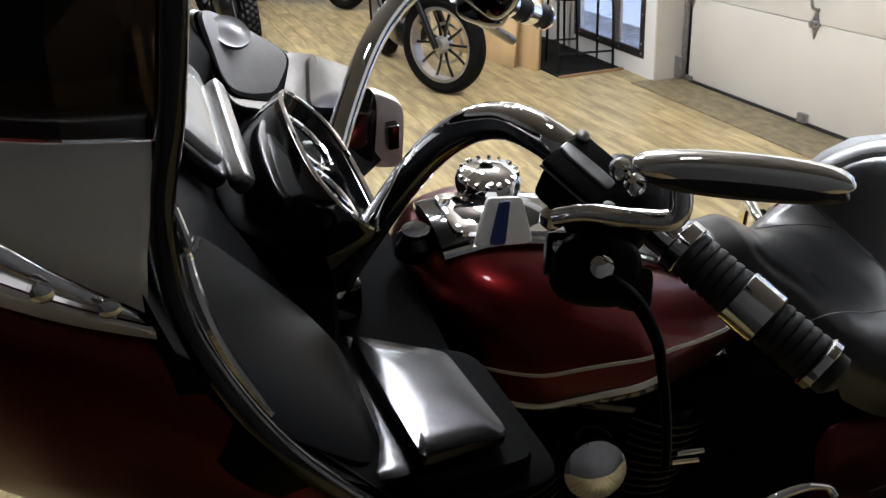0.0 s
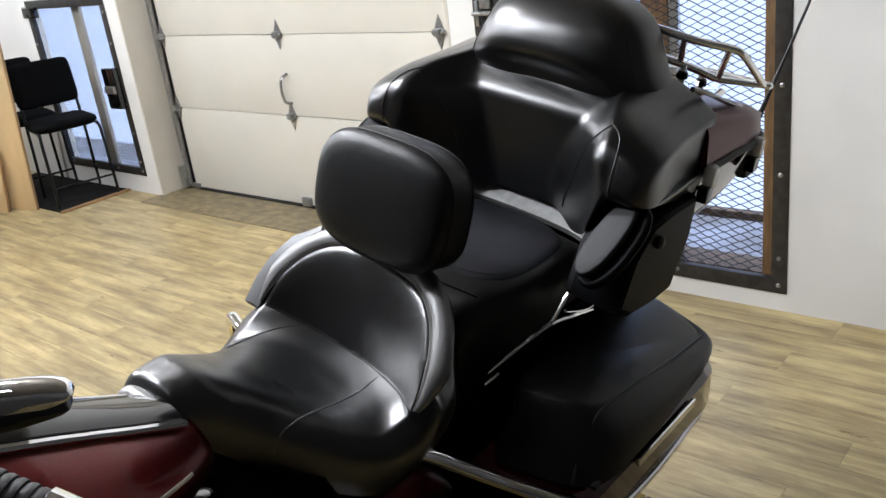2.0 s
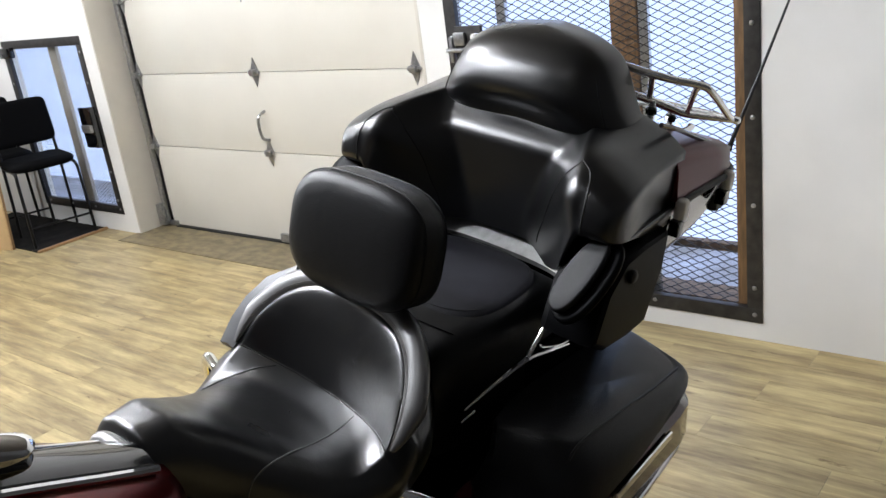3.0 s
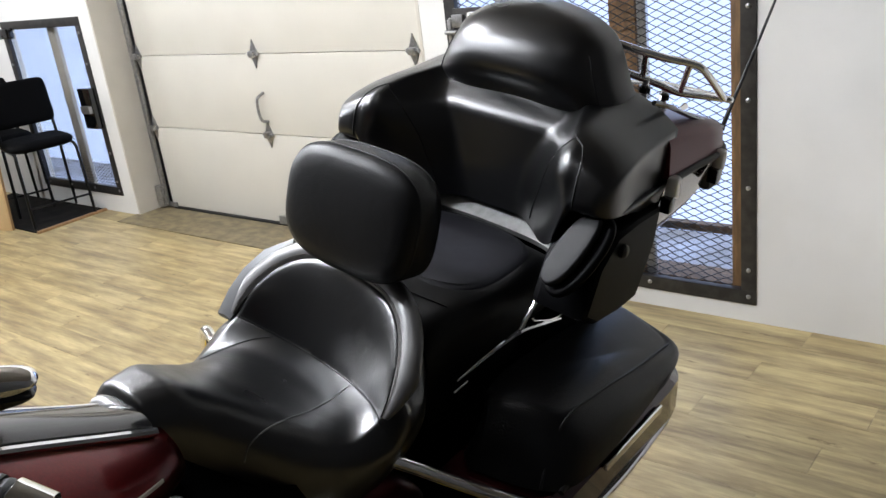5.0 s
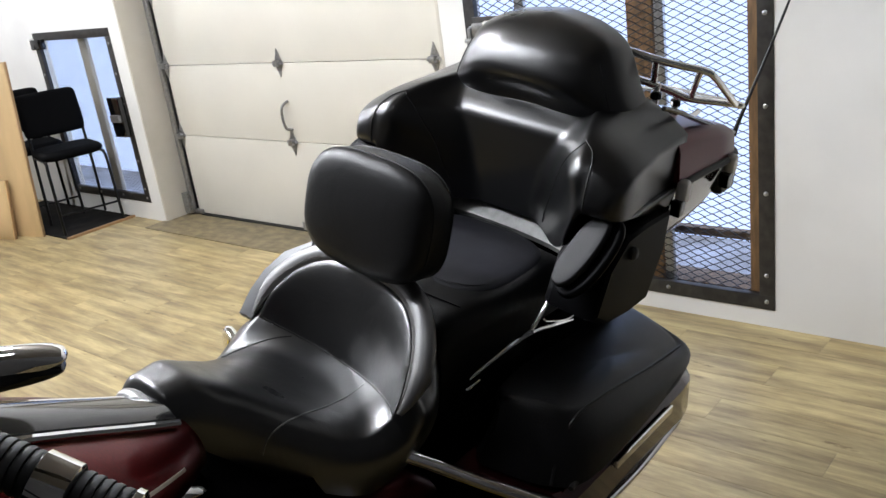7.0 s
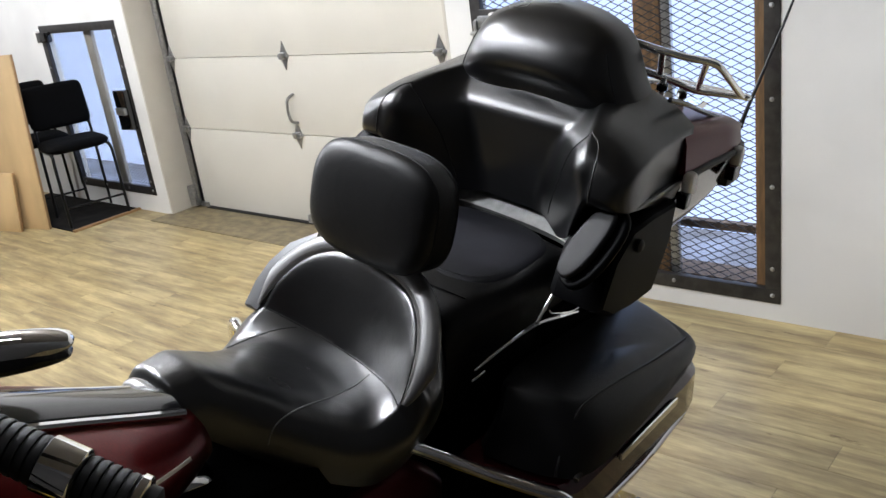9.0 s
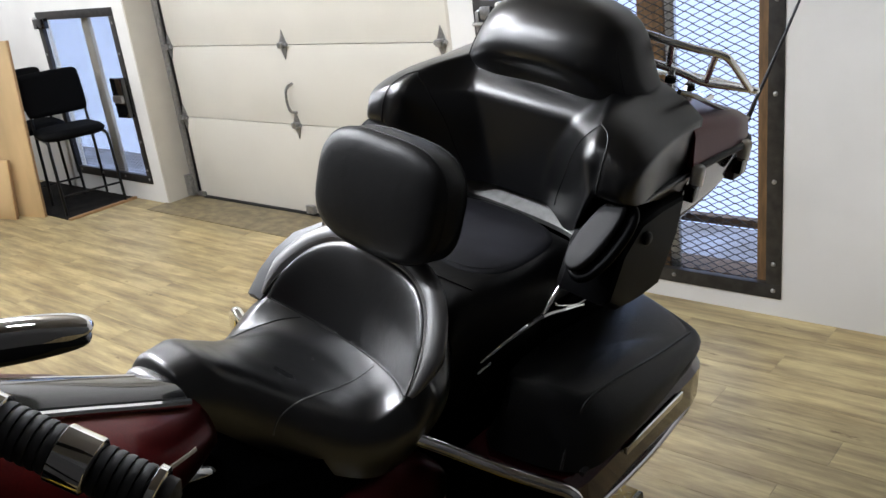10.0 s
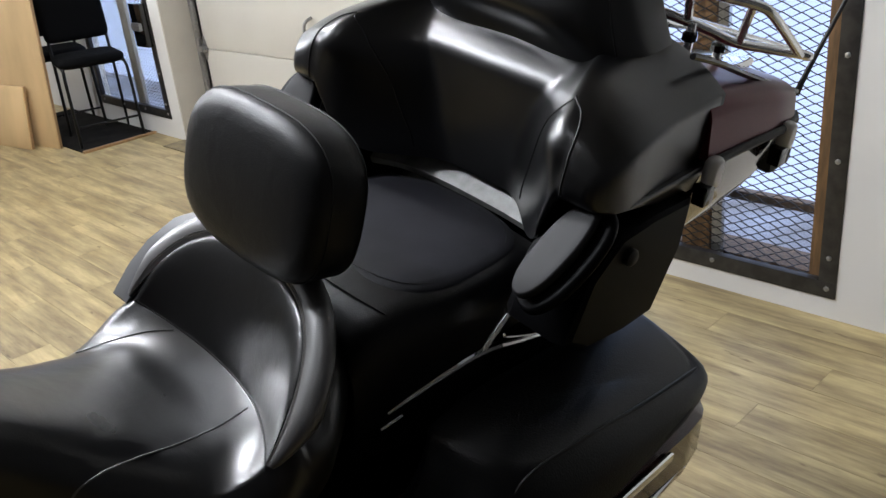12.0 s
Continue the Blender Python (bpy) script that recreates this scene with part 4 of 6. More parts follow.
for s in (1, -1):
    body = [(0.24, 0.56), (0.44, 0.56), (0.462, 0.54), (0.470, 0.45), (0.445, 0.40), (0.38, 0.31), (0.27, 0.27), (0.24, 0.30)]
    rings = []
    for y, k, dz in ((0.05, 0.90, 0.03), (0.065, 0.97, 0.012), (0.10, 1.0, 0), (0.45, 1.0, 0), (0.68, 0.99, 0.0), (0.735, 0.95, 0.015), (0.75, 0.88, 0.03)):
        rings.append([Vector((s * (0.34 + (x - 0.34) * k), y, 0.56 - (0.56 - z) * k - (0 if z > 0.5 else -dz))) for x, z in body])
    rings = [[Vector((p.x, p.y + bag_skew(p), p.z)) for p in r] for r in rings]
    BAG = part("saddlebag", loft(rings), BAGPAINT, bike, "glossy dark red saddlebag", 30)
    foot = [(0.225, 0.085), (0.40, 0.115), (0.470, 0.165), (0.470, 0.36), (0.450, 0.655), (0.415, 0.755), (0.30, 0.775), (0.225, 0.765)]
    crown = [(0.232, 0.150, 0.686), (0.36, 0.190, 0.690), (0.407, 0.222, 0.676), (0.410, 0.38, 0.656), (0.407, 0.58, 0.612), (0.396, 0.735, 0.578), (0.30, 0.748, 0.606), (0.232, 0.745, 0.622)]
    foot = [Vector((s * x, y, 0.566)) for x, y in foot]
    crown = [Vector((s * x, y, z)) for x, y, z in crown]
    mid = sum(crown, Vector()) / 8 + Vector((0, 0, 0.010))
    rings = [soft_ring([f.lerp(mid, 0.04) for f in foot]), soft_ring([f + Vector((0, 0, 0.004)) for f in foot])]
    for t in (0.12, 0.35, 0.6, 0.85, 0.97):
        rings.append(soft_ring([f.lerp(c, t) + Vector((s * 0.012, 0, 0.006)) * math.sin(math.pi * t) for f, c in zip(foot, crown)]))
    for t in (0.02, 0.06, 0.2, 0.45, 0.75, 0.95):
        rings.append(soft_ring([c.lerp(mid, t) + Vector((0, 0, 0.006)) * math.sin(math.pi * t) + Vector((0, 0, 0.002)) for c in crown]))
    LID = part("lid", loft(rings), COVER, BAG, "black leather-covered bag lid", 50)
    pipe = [(s * 0.424, 0.128, 0.577), (s * 0.415, 0.153, 0.605), (s * 0.410, 0.185, 0.642), (s * 0.409, 0.235, 0.674), (s * 0.411, 0.373, 0.659), (s * 0.409, 0.532, 0.625), (s * 0.400, 0.70, 0.588), (s * 0.396, 0.745, 0.574)]
    part("piping", tube(pipe, 0.0028, 8), PIPING, LID)
    edge = [(s * 0.455, 0.15, 0.571), (s * 0.452, 0.2, 0.573), (s * 0.452, 0.5, 0.573), (s * 0.445, 0.62, 0.572), (s * 0.41, 0.68, 0.571), (s * 0.28, 0.74, 0.571)]
    part("rim", tube(edge, 0.006, 8), PIPING, BAG)
    bm = bmesh.new()
    bm_box(bm, (s * 0.468 - 0.004, 0.30, 0.528), (s * 0.468 + 0.006, 0.545, 0.548), 0.004)
    part("reflector", bm, CHROME, BAG, "long bright chrome strip")
    part("trim_rail", tube([(s * 0.466, 0.17, 0.455), (s * 0.474, 0.4, 0.455), (s * 0.462, 0.62, 0.46)], 0.006, 8), CHROME, BAG, "chrome trim rail")
    # Black plate added to shade the bag front below its lid.
    part("front_shield", plate([(s * 0.23, 0.028, 0.556), (s * 0.455, 0.104, 0.556), (s * 0.43, 0.094, 0.33), (s * 0.25, 0.032, 0.28)], 0.014, 9, 36, 0.0), VOID, BAG, "black plate added for the shade before the bag")
    # chrome guard hoop before the bag
    GUARD = part("bag_guard", tube([(x, y, z if s > 0 else z - 0.022) for x, y, z in [(s * 0.20, -0.055, 0.645), (s * 0.24, -0.02, 0.625), (s * 0.34, 0.045, 0.585), (s * 0.42, 0.075, 0.578), (s * 0.462, 0.092, 0.574), (s * 0.482, 0.098, 0.556), (s * 0.487, 0.104, 0.51), (s * 0.484, 0.112, 0.43), (s * 0.465, 0.112, 0.39), (s * 0.42, 0.10, 0.378), (s * 0.34, 0.07, 0.39)]], 0.0125, 12), CHROME, bike, "chrome saddlebag guard hoop")
    part("brace", tube([(s * 0.22, 0.05, 0.43), (s * 0.34, 0.07, 0.435), (s * 0.45, 0.095, 0.43)], 0.009, 10), ALLOY, GUARD)
    part("clamp", tube([(s * 0.36, 0.12, 0.46), (s * 0.40, 0.14, 0.44), (s * 0.43, 0.14, 0.45)], 0.008, 8), CHROME, GUARD)
    part("grab_rail", tube([(s * 0.225, 0.13, 0.72), (s * 0.24, 0.19, 0.745), (s * 0.245, 0.30, 0.752), (s * 0.25, 0.38, 0.735), (s * 0.25, 0.46, 0.712)], [0.002, 0.004, 0.006, 0.005, 0.003], 8), CHROME, bike, "thin chrome grab rail")
    part("stay", tube([(s * 0.25, 0.347, 0.802), (s * 0.25, 0.298, 0.761)], 0.0042, 8, 1), RACKMETAL, bike, "bright chrome stay")
    part("hook", tube([(s * 0.25, 0.343, 0.766), (s * 0.25, 0.352, 0.757), (s * 0.25, 0.42, 0.729), (s * 0.25, 0.465, 0.722), (s * 0.25, 0.503, 0.728)], 0.0022, 8), RACKMETAL, bike, "thin chrome hook")
    part("trim_pin", tube([(s * 0.235, 0.108, 0.711), (s * 0.235, 0.148, 0.713)], 0.0025, 8, 1), RACKMETAL, bike)

# fuel tank
FX = 0.025
K_TOP = [(-0.90, 0.955), (-0.885, 0.99), (-0.83, 1.010), (-0.75, 1.002), (-0.65, 0.965), (-0.55, 0.918), (-0.45, 0.868), (-0.38, 0.835)]
K_HALF = [(-0.90, 0.05), (-0.885, 0.10), (-0.84, 0.158), (-0.76, 0.195), (-0.65, 0.195), (-0.55, 0.17), (-0.45, 0.125), (-0.38, 0.08)]
K_BOT = [(-0.90, 0.88), (-0.87, 0.84), (-0.8, 0.80), (-0.6, 0.775), (-0.38, 0.76)]


def tank_ring(y):
    hw, zt, zb = curve(K_HALF, y), curve(K_TOP, y), curve(K_BOT, y)
    out = []
    for k in range(40):
        a = 2 * math.pi * k / 40
        c, s = math.cos(a), math.sin(a)
        x = math.copysign(abs(c) ** 0.8, c) * hw
        zm = zb + (zt - zb) * 0.38
        z = zm + (zt - zm) * abs(s) ** 0.9 if s > 0 else zm - (zm - zb) * abs(s) ** 0.7
        out.append(Vector((FX + x, y, z)))
    return out


TANK = part("fuel_tank", loft([tank_ring(-0.90 + 0.52 * k / 30) for k in range(31)]), RED, bike, "deep metallic red fuel tank", 60)


def tank_side(y, z):
    hw, zt, zb = curve(K_HALF, y), curve(K_TOP, y), curve(K_BOT, y)
    zm = zb + (zt - zb) * 0.38
    s = ((z - zm) / (zt - zm)) ** (1 / 0.9) if z > zm else ((zm - z) / (zm - zb)) ** (1 / 0.7)
    s = min(s, 0.999)
    return FX + hw * (1 - s * s) ** 0.4


def tank_band(pts, w, mat, name, label="", off=0.0015):
    line = [(p.x, p.y) for p in spline([(a, b, 0) for a, b in pts], 8)]
    rings = []
    for y, z in line:
        rings.append([Vector((tank_side(y, z + d) + o, y, z + d)) for d, o in ((-w / 2, -0.002), (-w / 2, off), (w / 2, off), (w / 2, -0.002))])
    part(name, loft(rings), mat, TANK, label)


tank_band([(-0.85, 0.905), (-0.72, 0.898), (-0.58, 0.872), (-0.44, 0.825)], 0.004, GOLDLINE, "pinstripe")
tank_band([(-0.855, 0.853), (-0.80, 0.848), (-0.70, 0.846), (-0.60, 0.842)], 0.012, PEARL, "trim_bar", "silver tank trim bar")
for k in range(9):
    y = -0.80 + k * 0.022
    tank_band([(y, 0.826 + 0.004 * (k % 3)), (y + 0.007, 0.829), (y + 0.014, 0.828 - 0.003 * (k % 2))], 0.009, GOLDLINE, "emblem_bar")
# console along the tank's top
rings = []
for k in range(13):
    y = -0.86 + 0.46 * k / 12
    zt = curve(K_TOP, y)
    w = 0.055 - 0.012 * k / 12
    rings.append([Vector((FX + x, y, zt + z)) for x, z in ((-w, -0.008), (-w * 0.95, 0.012), (-w * 0.6, 0.02), (0, 0.023), (w * 0.6, 0.02), (w * 0.95, 0.012), (w, -0.008))])
CONSOLE = part("console", loft(rings), BLACK, bike, "gloss black tank console")
for s in (1, -1):
    part("trim", tube([(FX + s * (0.058 - 0.012 * k / 6), -0.86 + 0.46 * k / 6, curve(K_TOP, -0.86 + 0.46 * k / 6) + 0.004) for k in range(7)], 0.0065, 8), CHROME, CONSOLE, "chrome edge trim")
part("fuel_door", plate([(FX - 0.045, -0.84, 1.035), (FX + 0.05, -0.84, 1.032), (FX + 0.05, -0.66, 0.998), (FX - 0.045, -0.66, 0.998)], 0.01, 8, 32, 0.004), MIRROR, CONSOLE, "mirror-bright chrome console plate")
part("fuel_cap", lathe([(0.045, 0), (0.045, 0.015), (0.038, 0.024), (0.012, 0.03)], pose(FX - 0.06, -0.755, 1.018), 32), CHROME, CONSOLE, "round chrome fuel cap")
bm = bmesh.new()
for k in range(16):
    a = 2 * math.pi * k / 16
    bm_box(bm, (-0.003, 0.015, -0.004), (0.003, 0.042, 0.002), 0.001, Matrix.Translation((FX - 0.06, -0.755, 1.041)) @ Matrix.Rotation(a, 4, "Z"))
part("cap_fins", bm, CHROME, CONSOLE)
# White plate and blue stripe paint the reflection of window and door.
PLATE = part("side_plate", plate([(FX + 0.072, -0.825, 1.022), (FX + 0.048, -0.80, 1.075), (FX + 0.048, -0.755, 1.068), (FX + 0.072, -0.745, 1.012)], 0.006, 10, 32, 0.0), PEARL, CONSOLE, "console plate with a window reflection painted white and blue")
part("stripe", plate([(FX + 0.0755, -0.805, 1.024), (FX + 0.0525, -0.786, 1.070), (FX + 0.0525, -0.772, 1.068), (FX + 0.0755, -0.785, 1.020)], 0.006, 10, 24, 0.0), material("blue_reflection", (0.01, 0.025, 0.12), 0.3, vary=0.1, vary_scale=40), PLATE, "dark blue stripe painted as reflection")
part("ignition_switch", lathe([(0.028, 0), (0.028, 0.02), (0.018, 0.03), (0.018, 0.036)], pose(FX + 0.01, -0.88, 0.985), 24), BLACK, CONSOLE)

# Filler added so the gap between fairing and tank stays dark.
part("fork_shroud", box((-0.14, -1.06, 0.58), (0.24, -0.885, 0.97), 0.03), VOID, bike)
for x, z in ((0.245, 0.90), (0.243, 0.84), (0.246, 0.78)):
    part("cable_loop", tube([(x, -1.0, z), (x + 0.012, -0.93, z + 0.03), (x - 0.02, -0.87, z - 0.02), (x - 0.06, -0.80, z - 0.09)], 0.006, 8), RUBBER, bike)

# handlebar, turned to the right
BARS = part("handlebar", tube([(0.10, -1.0, 1.0), (0.145, -0.985, 1.08), (0.215, -0.952, 1.205), (0.262, -0.927, 1.275), (0.305, -0.90, 1.312), (0.36, -0.875, 1.318), (0.43, -0.81, 1.265), (0.545, -0.742, 1.214)], 0.0155, 16, 8), CHROME, bike, "thick chrome handlebar")
part("bar_half", tube([(0.0, -1.0, 1.0), (-0.05, -0.965, 1.08), (-0.14, -0.90, 1.16), (-0.205, -0.84, 1.205), (-0.25, -0.775, 1.225), (-0.30, -0.68, 1.19), (-0.41, -0.51, 1.09)], 0.0155, 16, 8), CHROME, BARS)
part("riser_clamp", box((-0.02, -1.03, 0.97), (0.12, -0.97, 1.02), 0.01), BLACK, BARS)


def grip(a, b, bars):
    a, b = Vector(a), Vector(b)
    m = axis_pose(a, b)
    L = (b - a).length
    prof = []
    for k in range(19):
        h = L * k / 18
        prof += [(0.0195, h), (0.0195, h + L * 0.030), (0.0178, h + L * 0.033)]
    prof = [(r, h) for r, h in prof if h <= L]
    g = part("grip", lathe(prof, m, 20), RUBBER, bars, "ribbed black rubber grip with chrome bands")
    for h0, h1 in ((0.0, 0.10), (0.42, 0.64), (0.93, 1.0)):
        part("band", lathe([(0.0195, L * h0), (0.0222, L * h0 + 0.002), (0.0222, L * h1 - 0.002), (0.0195, L * h1)], m, 24), CHROME, g, "chrome band")
    part("end_cap", lathe([(0.017, L), (0.017, L + 0.008), (0.008, L + 0.014)], m, 20), RUBBER, g)


grip((0.440, -0.803, 1.262), (0.552, -0.737, 1.211), BARS)
grip((-0.345, -0.61, 1.148), (-0.42, -0.50, 1.083), BARS)
# left controls
part("switch_housing", cushion(axis_pose((0.405, -0.835, 1.275), (0.55, -0.737, 1.211)), 0.034, 0.036, 0.06, 4, 0.3, 28), PLASTIC, BARS, "black switch housing")
gx = Vector((0.112, 0.066, -0.051)).normalized()
gz = (Vector((0.25, -0.10, 1.0)) - gx * gx.dot(Vector((0.25, -0.10, 1.0)))).normalized()
gy = gz.cross(gx)
RESM = Matrix.Translation((0.420, -0.872, 1.317)) @ Matrix((gx, gy, gz)).transposed().to_4x4()
RES = part("clutch_reservoir", box((-0.031, -0.021, -0.034), (0.031, 0.021, 0.006), 0.009, RESM), PLASTIC, BARS, "black clutch fluid reservoir")
part("cap", box((-0.032, -0.0222, 0.0045), (0.032, 0.0222, 0.0115), 0.004, RESM), PLASTIC, RES)
part("cap_plate", cushion(RESM @ Matrix.Translation((-0.007, -0.001, 0.012)), 0.0235, 0.0058, 0.004, 5, 0.3, 32), GALV, RES, "long brushed cap slot")
part("cap_bead", tube([RESM @ Vector((x, -0.0225, 0.006)) for x in (-0.031, 0.0, 0.031)], 0.0011, 6, 1), GALV, RES)
for x, y in ((0.026, -0.017), (-0.026, 0.017)):
    part("screw", lathe([(0.005, 0), (0.005, 0.003), (0.003, 0.004)], RESM @ Matrix.Translation((x, y, 0.011)), 10), GALV, RES)
PERM = axis_pose((0.455, -0.876, 1.262), (0.80, -1.05, 1.62))
PERCH = part("lever_perch", cushion(PERM @ Matrix.Translation((-0.002, 0.001, -0.008)), 0.034, 0.027, 0.044, 2.7, 0.3, 40), PLASTIC, BARS, "black cast lever perch")
part("lug", box((0.016, -0.026, -0.02), (0.040, 0.006, 0.004), 0.007, PERM), PLASTIC, PERCH)
part("lug", box((-0.040, -0.006, -0.026), (-0.020, 0.026, 0.006), 0.006, PERM), PLASTIC, PERCH)
part("clamp_bolt", lathe([(0.005, 0.0), (0.005, 0.004), (0.003, 0.005)], PERM @ Matrix.Translation((-0.03, 0.014, 0.005)), 12), CHROME, PERCH)
for q in ((0.452, -0.868, 1.345), (0.462, -0.876, 1.352), (0.470, -0.868, 1.343)):
    part("stem_nut", lathe([(0.003, -0.007), (0.007, -0.003), (0.007, 0.003), (0.003, 0.007)], pose(*q, 30, 20, 0), 12), CHROME, BARS)
part("pivot_bolt", lathe([(0.0085, -0.004), (0.0085, 0.003), (0.005, 0.005)], axis_pose((0.468, -0.882, 1.276), (0.80, -1.05, 1.62)), 16), CHROME, BARS)
part("clutch_lever", tube([(0.415, -0.885, 1.245), (0.45, -0.885, 1.262), (0.495, -0.874, 1.270), (0.518, -0.864, 1.25), (0.53, -0.859, 1.22), (0.548, -0.86, 1.185), (0.556, -0.86, 1.155)], [0.008, 0.007, 0.005, 0.0045, 0.004], 10, 6, 0.8), PLASTIC, BARS, "black clutch lever")
part("mirror_stem", tube([(0.435, -0.905, 1.302), (0.45, -0.89, 1.312), (0.475, -0.865, 1.318), (0.49, -0.845, 1.325), (0.485, -0.845, 1.35), (0.475, -0.86, 1.365)], 0.0075, 10), CHROME, BARS)
part("stem_ball", lathe([(0.004, -0.009), (0.009, -0.004), (0.009, 0.004), (0.004, 0.009)], pose(0.432, -0.906, 1.30), 12), CHROME, BARS)
MM = Matrix.Translation((0.512, -0.82, 1.368)) @ Matrix.Rotation(radians(62), 4, "Z") @ pose(0, 0, 0, 84, 0, 0)
MIR = part("mirror", cushion(MM, 0.068, 0.012, 0.022, 2.2, 0.5, 36), CHROME, BARS, "chrome rear-view mirror")
part("mirror_back", cushion(MM @ Matrix.Translation((0.003, -0.0075, 0.0)), 0.063, 0.0095, 0.0225, 2.2, 0.5, 36), BLACK, MIR, "black lower half of the mirror")
# right controls
part("switch_housing", cushion(axis_pose((-0.315, -0.655, 1.168), (-0.42, -0.50, 1.083)), 0.036, 0.04, 0.07, 4, 0.3, 28), BLACK, BARS, "black switch housing")
part("brake_reservoir", cushion(Matrix.Translation((-0.285, -0.665, 1.20)) @ pose(0, 0, 0, 0, 25, 40), 0.05, 0.036, 0.055, 4, 0.3, 28), BLACK, BARS, "black brake fluid reservoir")
part("brake_lever", tube([(-0.30, -0.69, 1.165), (-0.35, -0.66, 1.13), (-0.42, -0.59, 1.07), (-0.46, -0.54, 1.03)], 0.009, 10), BLACK, BARS)

# fairing: inner panels, loudspeakers, gauge pod, screen, outer shell
FAIR = part("inner_fairing", loft([[Vector(p) for p in ring] for ring in (
    [(0.50, -1.02, 1.09), (0.30, -1.03, 1.06), (0.10, -1.08, 1.02), (-0.10, -1.08, 1.02), (-0.26, -0.99, 1.06), (-0.40, -0.83, 1.02), (-0.38, -0.78, 0.90), (0.0, -1.15, 0.90), (0.48, -1.0, 0.98)],
    [(0.50, -1.17, 1.30), (0.34, -1.17, 1.24), (0.10, -1.17, 1.26), (-0.10, -1.16, 1.26), (-0.20, -1.10, 1.20), (-0.34, -1.05, 1.16), (-0.40, -1.0, 1.0), (0.0, -1.3, 1.0), (0.49, -1.2, 1.15)],
    [(0.47, -1.19, 1.36), (0.34, -1.22, 1.34), (0.10, -1.24, 1.34), (-0.10, -1.24, 1.34), (-0.20, -1.2, 1.30), (-0.34, -1.16, 1.26), (-0.36, -1.2, 1.1), (0.0, -1.4, 1.1), (0.46, -1.25, 1.2)])]), PLASTIC, bike, "black inner fairing", 30)
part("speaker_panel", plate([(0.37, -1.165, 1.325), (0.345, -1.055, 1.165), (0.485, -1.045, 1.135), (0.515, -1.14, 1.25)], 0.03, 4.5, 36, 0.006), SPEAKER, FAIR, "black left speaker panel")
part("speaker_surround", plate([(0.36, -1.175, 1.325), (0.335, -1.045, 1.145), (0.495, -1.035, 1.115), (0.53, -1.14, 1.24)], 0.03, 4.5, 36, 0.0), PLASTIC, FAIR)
part("glove_lid", plate([(0.295, -1.028, 1.108), (0.33, -0.945, 1.093), (0.462, -0.938, 1.12), (0.482, -1.02, 1.143)], 0.010, 14, 48, 0.0015), SHADESILVER, FAIR, "satin silver glove box lid")
PAIRS = [((0.282, -1.037, 1.094), (0.282, -1.022, 1.090)), ((0.343, -1.048, 1.109), (0.359, -1.026, 1.106)), ((0.405, -1.045, 1.120), (0.422, -1.024, 1.118)), ((0.457, -1.049, 1.132), (0.476, -1.022, 1.128)), ((0.476, -1.063, 1.139), (0.490, -1.046, 1.137)), ((0.481, -1.105, 1.151), (0.491, -1.096, 1.151))]
inner, outer = spline([p for p, q in PAIRS], 6), spline([q for p, q in PAIRS], 6)
part("glove_bezel", loft([[p, p.lerp(q, 0.5) + Vector((0, 0, 0.003)), q, q - Vector((0, 0, 0.008)), p - Vector((0, 0, 0.008))] for p, q in zip(inner, outer)]), SHADESILVER, FAIR, "satin silver bezel beside the glove box")
# Black plates stand in for the dark gap round the lid.
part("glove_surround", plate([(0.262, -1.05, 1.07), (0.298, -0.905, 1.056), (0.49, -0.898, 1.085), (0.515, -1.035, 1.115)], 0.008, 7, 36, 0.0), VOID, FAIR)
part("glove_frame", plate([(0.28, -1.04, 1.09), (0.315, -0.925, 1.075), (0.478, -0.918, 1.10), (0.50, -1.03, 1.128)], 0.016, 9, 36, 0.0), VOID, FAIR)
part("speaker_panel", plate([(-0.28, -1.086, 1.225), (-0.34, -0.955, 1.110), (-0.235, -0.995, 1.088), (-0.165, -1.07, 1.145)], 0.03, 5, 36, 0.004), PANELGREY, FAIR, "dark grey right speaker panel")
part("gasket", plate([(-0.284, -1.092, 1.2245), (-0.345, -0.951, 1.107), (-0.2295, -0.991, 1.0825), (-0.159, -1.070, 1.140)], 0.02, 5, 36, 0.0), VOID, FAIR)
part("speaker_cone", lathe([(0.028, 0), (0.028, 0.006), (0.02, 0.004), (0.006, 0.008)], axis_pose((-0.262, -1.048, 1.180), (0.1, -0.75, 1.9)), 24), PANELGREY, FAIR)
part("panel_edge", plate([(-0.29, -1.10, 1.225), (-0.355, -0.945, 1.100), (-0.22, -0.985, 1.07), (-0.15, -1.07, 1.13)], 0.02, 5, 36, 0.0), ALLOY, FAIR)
# Same silver as the left lid, brightened for the light on it.
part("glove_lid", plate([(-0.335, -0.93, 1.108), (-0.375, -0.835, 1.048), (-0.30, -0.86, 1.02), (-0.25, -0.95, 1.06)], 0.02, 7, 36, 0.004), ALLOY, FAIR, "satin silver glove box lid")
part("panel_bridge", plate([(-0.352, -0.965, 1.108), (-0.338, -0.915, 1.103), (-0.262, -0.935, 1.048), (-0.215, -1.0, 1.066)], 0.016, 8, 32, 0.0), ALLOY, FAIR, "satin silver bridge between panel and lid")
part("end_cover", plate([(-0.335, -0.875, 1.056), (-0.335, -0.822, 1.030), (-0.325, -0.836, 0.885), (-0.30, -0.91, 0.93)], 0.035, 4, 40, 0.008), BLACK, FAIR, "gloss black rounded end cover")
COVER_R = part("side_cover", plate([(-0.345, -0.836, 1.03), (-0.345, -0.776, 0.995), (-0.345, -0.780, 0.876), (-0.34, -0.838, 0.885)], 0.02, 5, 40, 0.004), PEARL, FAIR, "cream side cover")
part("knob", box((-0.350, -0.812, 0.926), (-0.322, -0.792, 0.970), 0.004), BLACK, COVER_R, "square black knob")
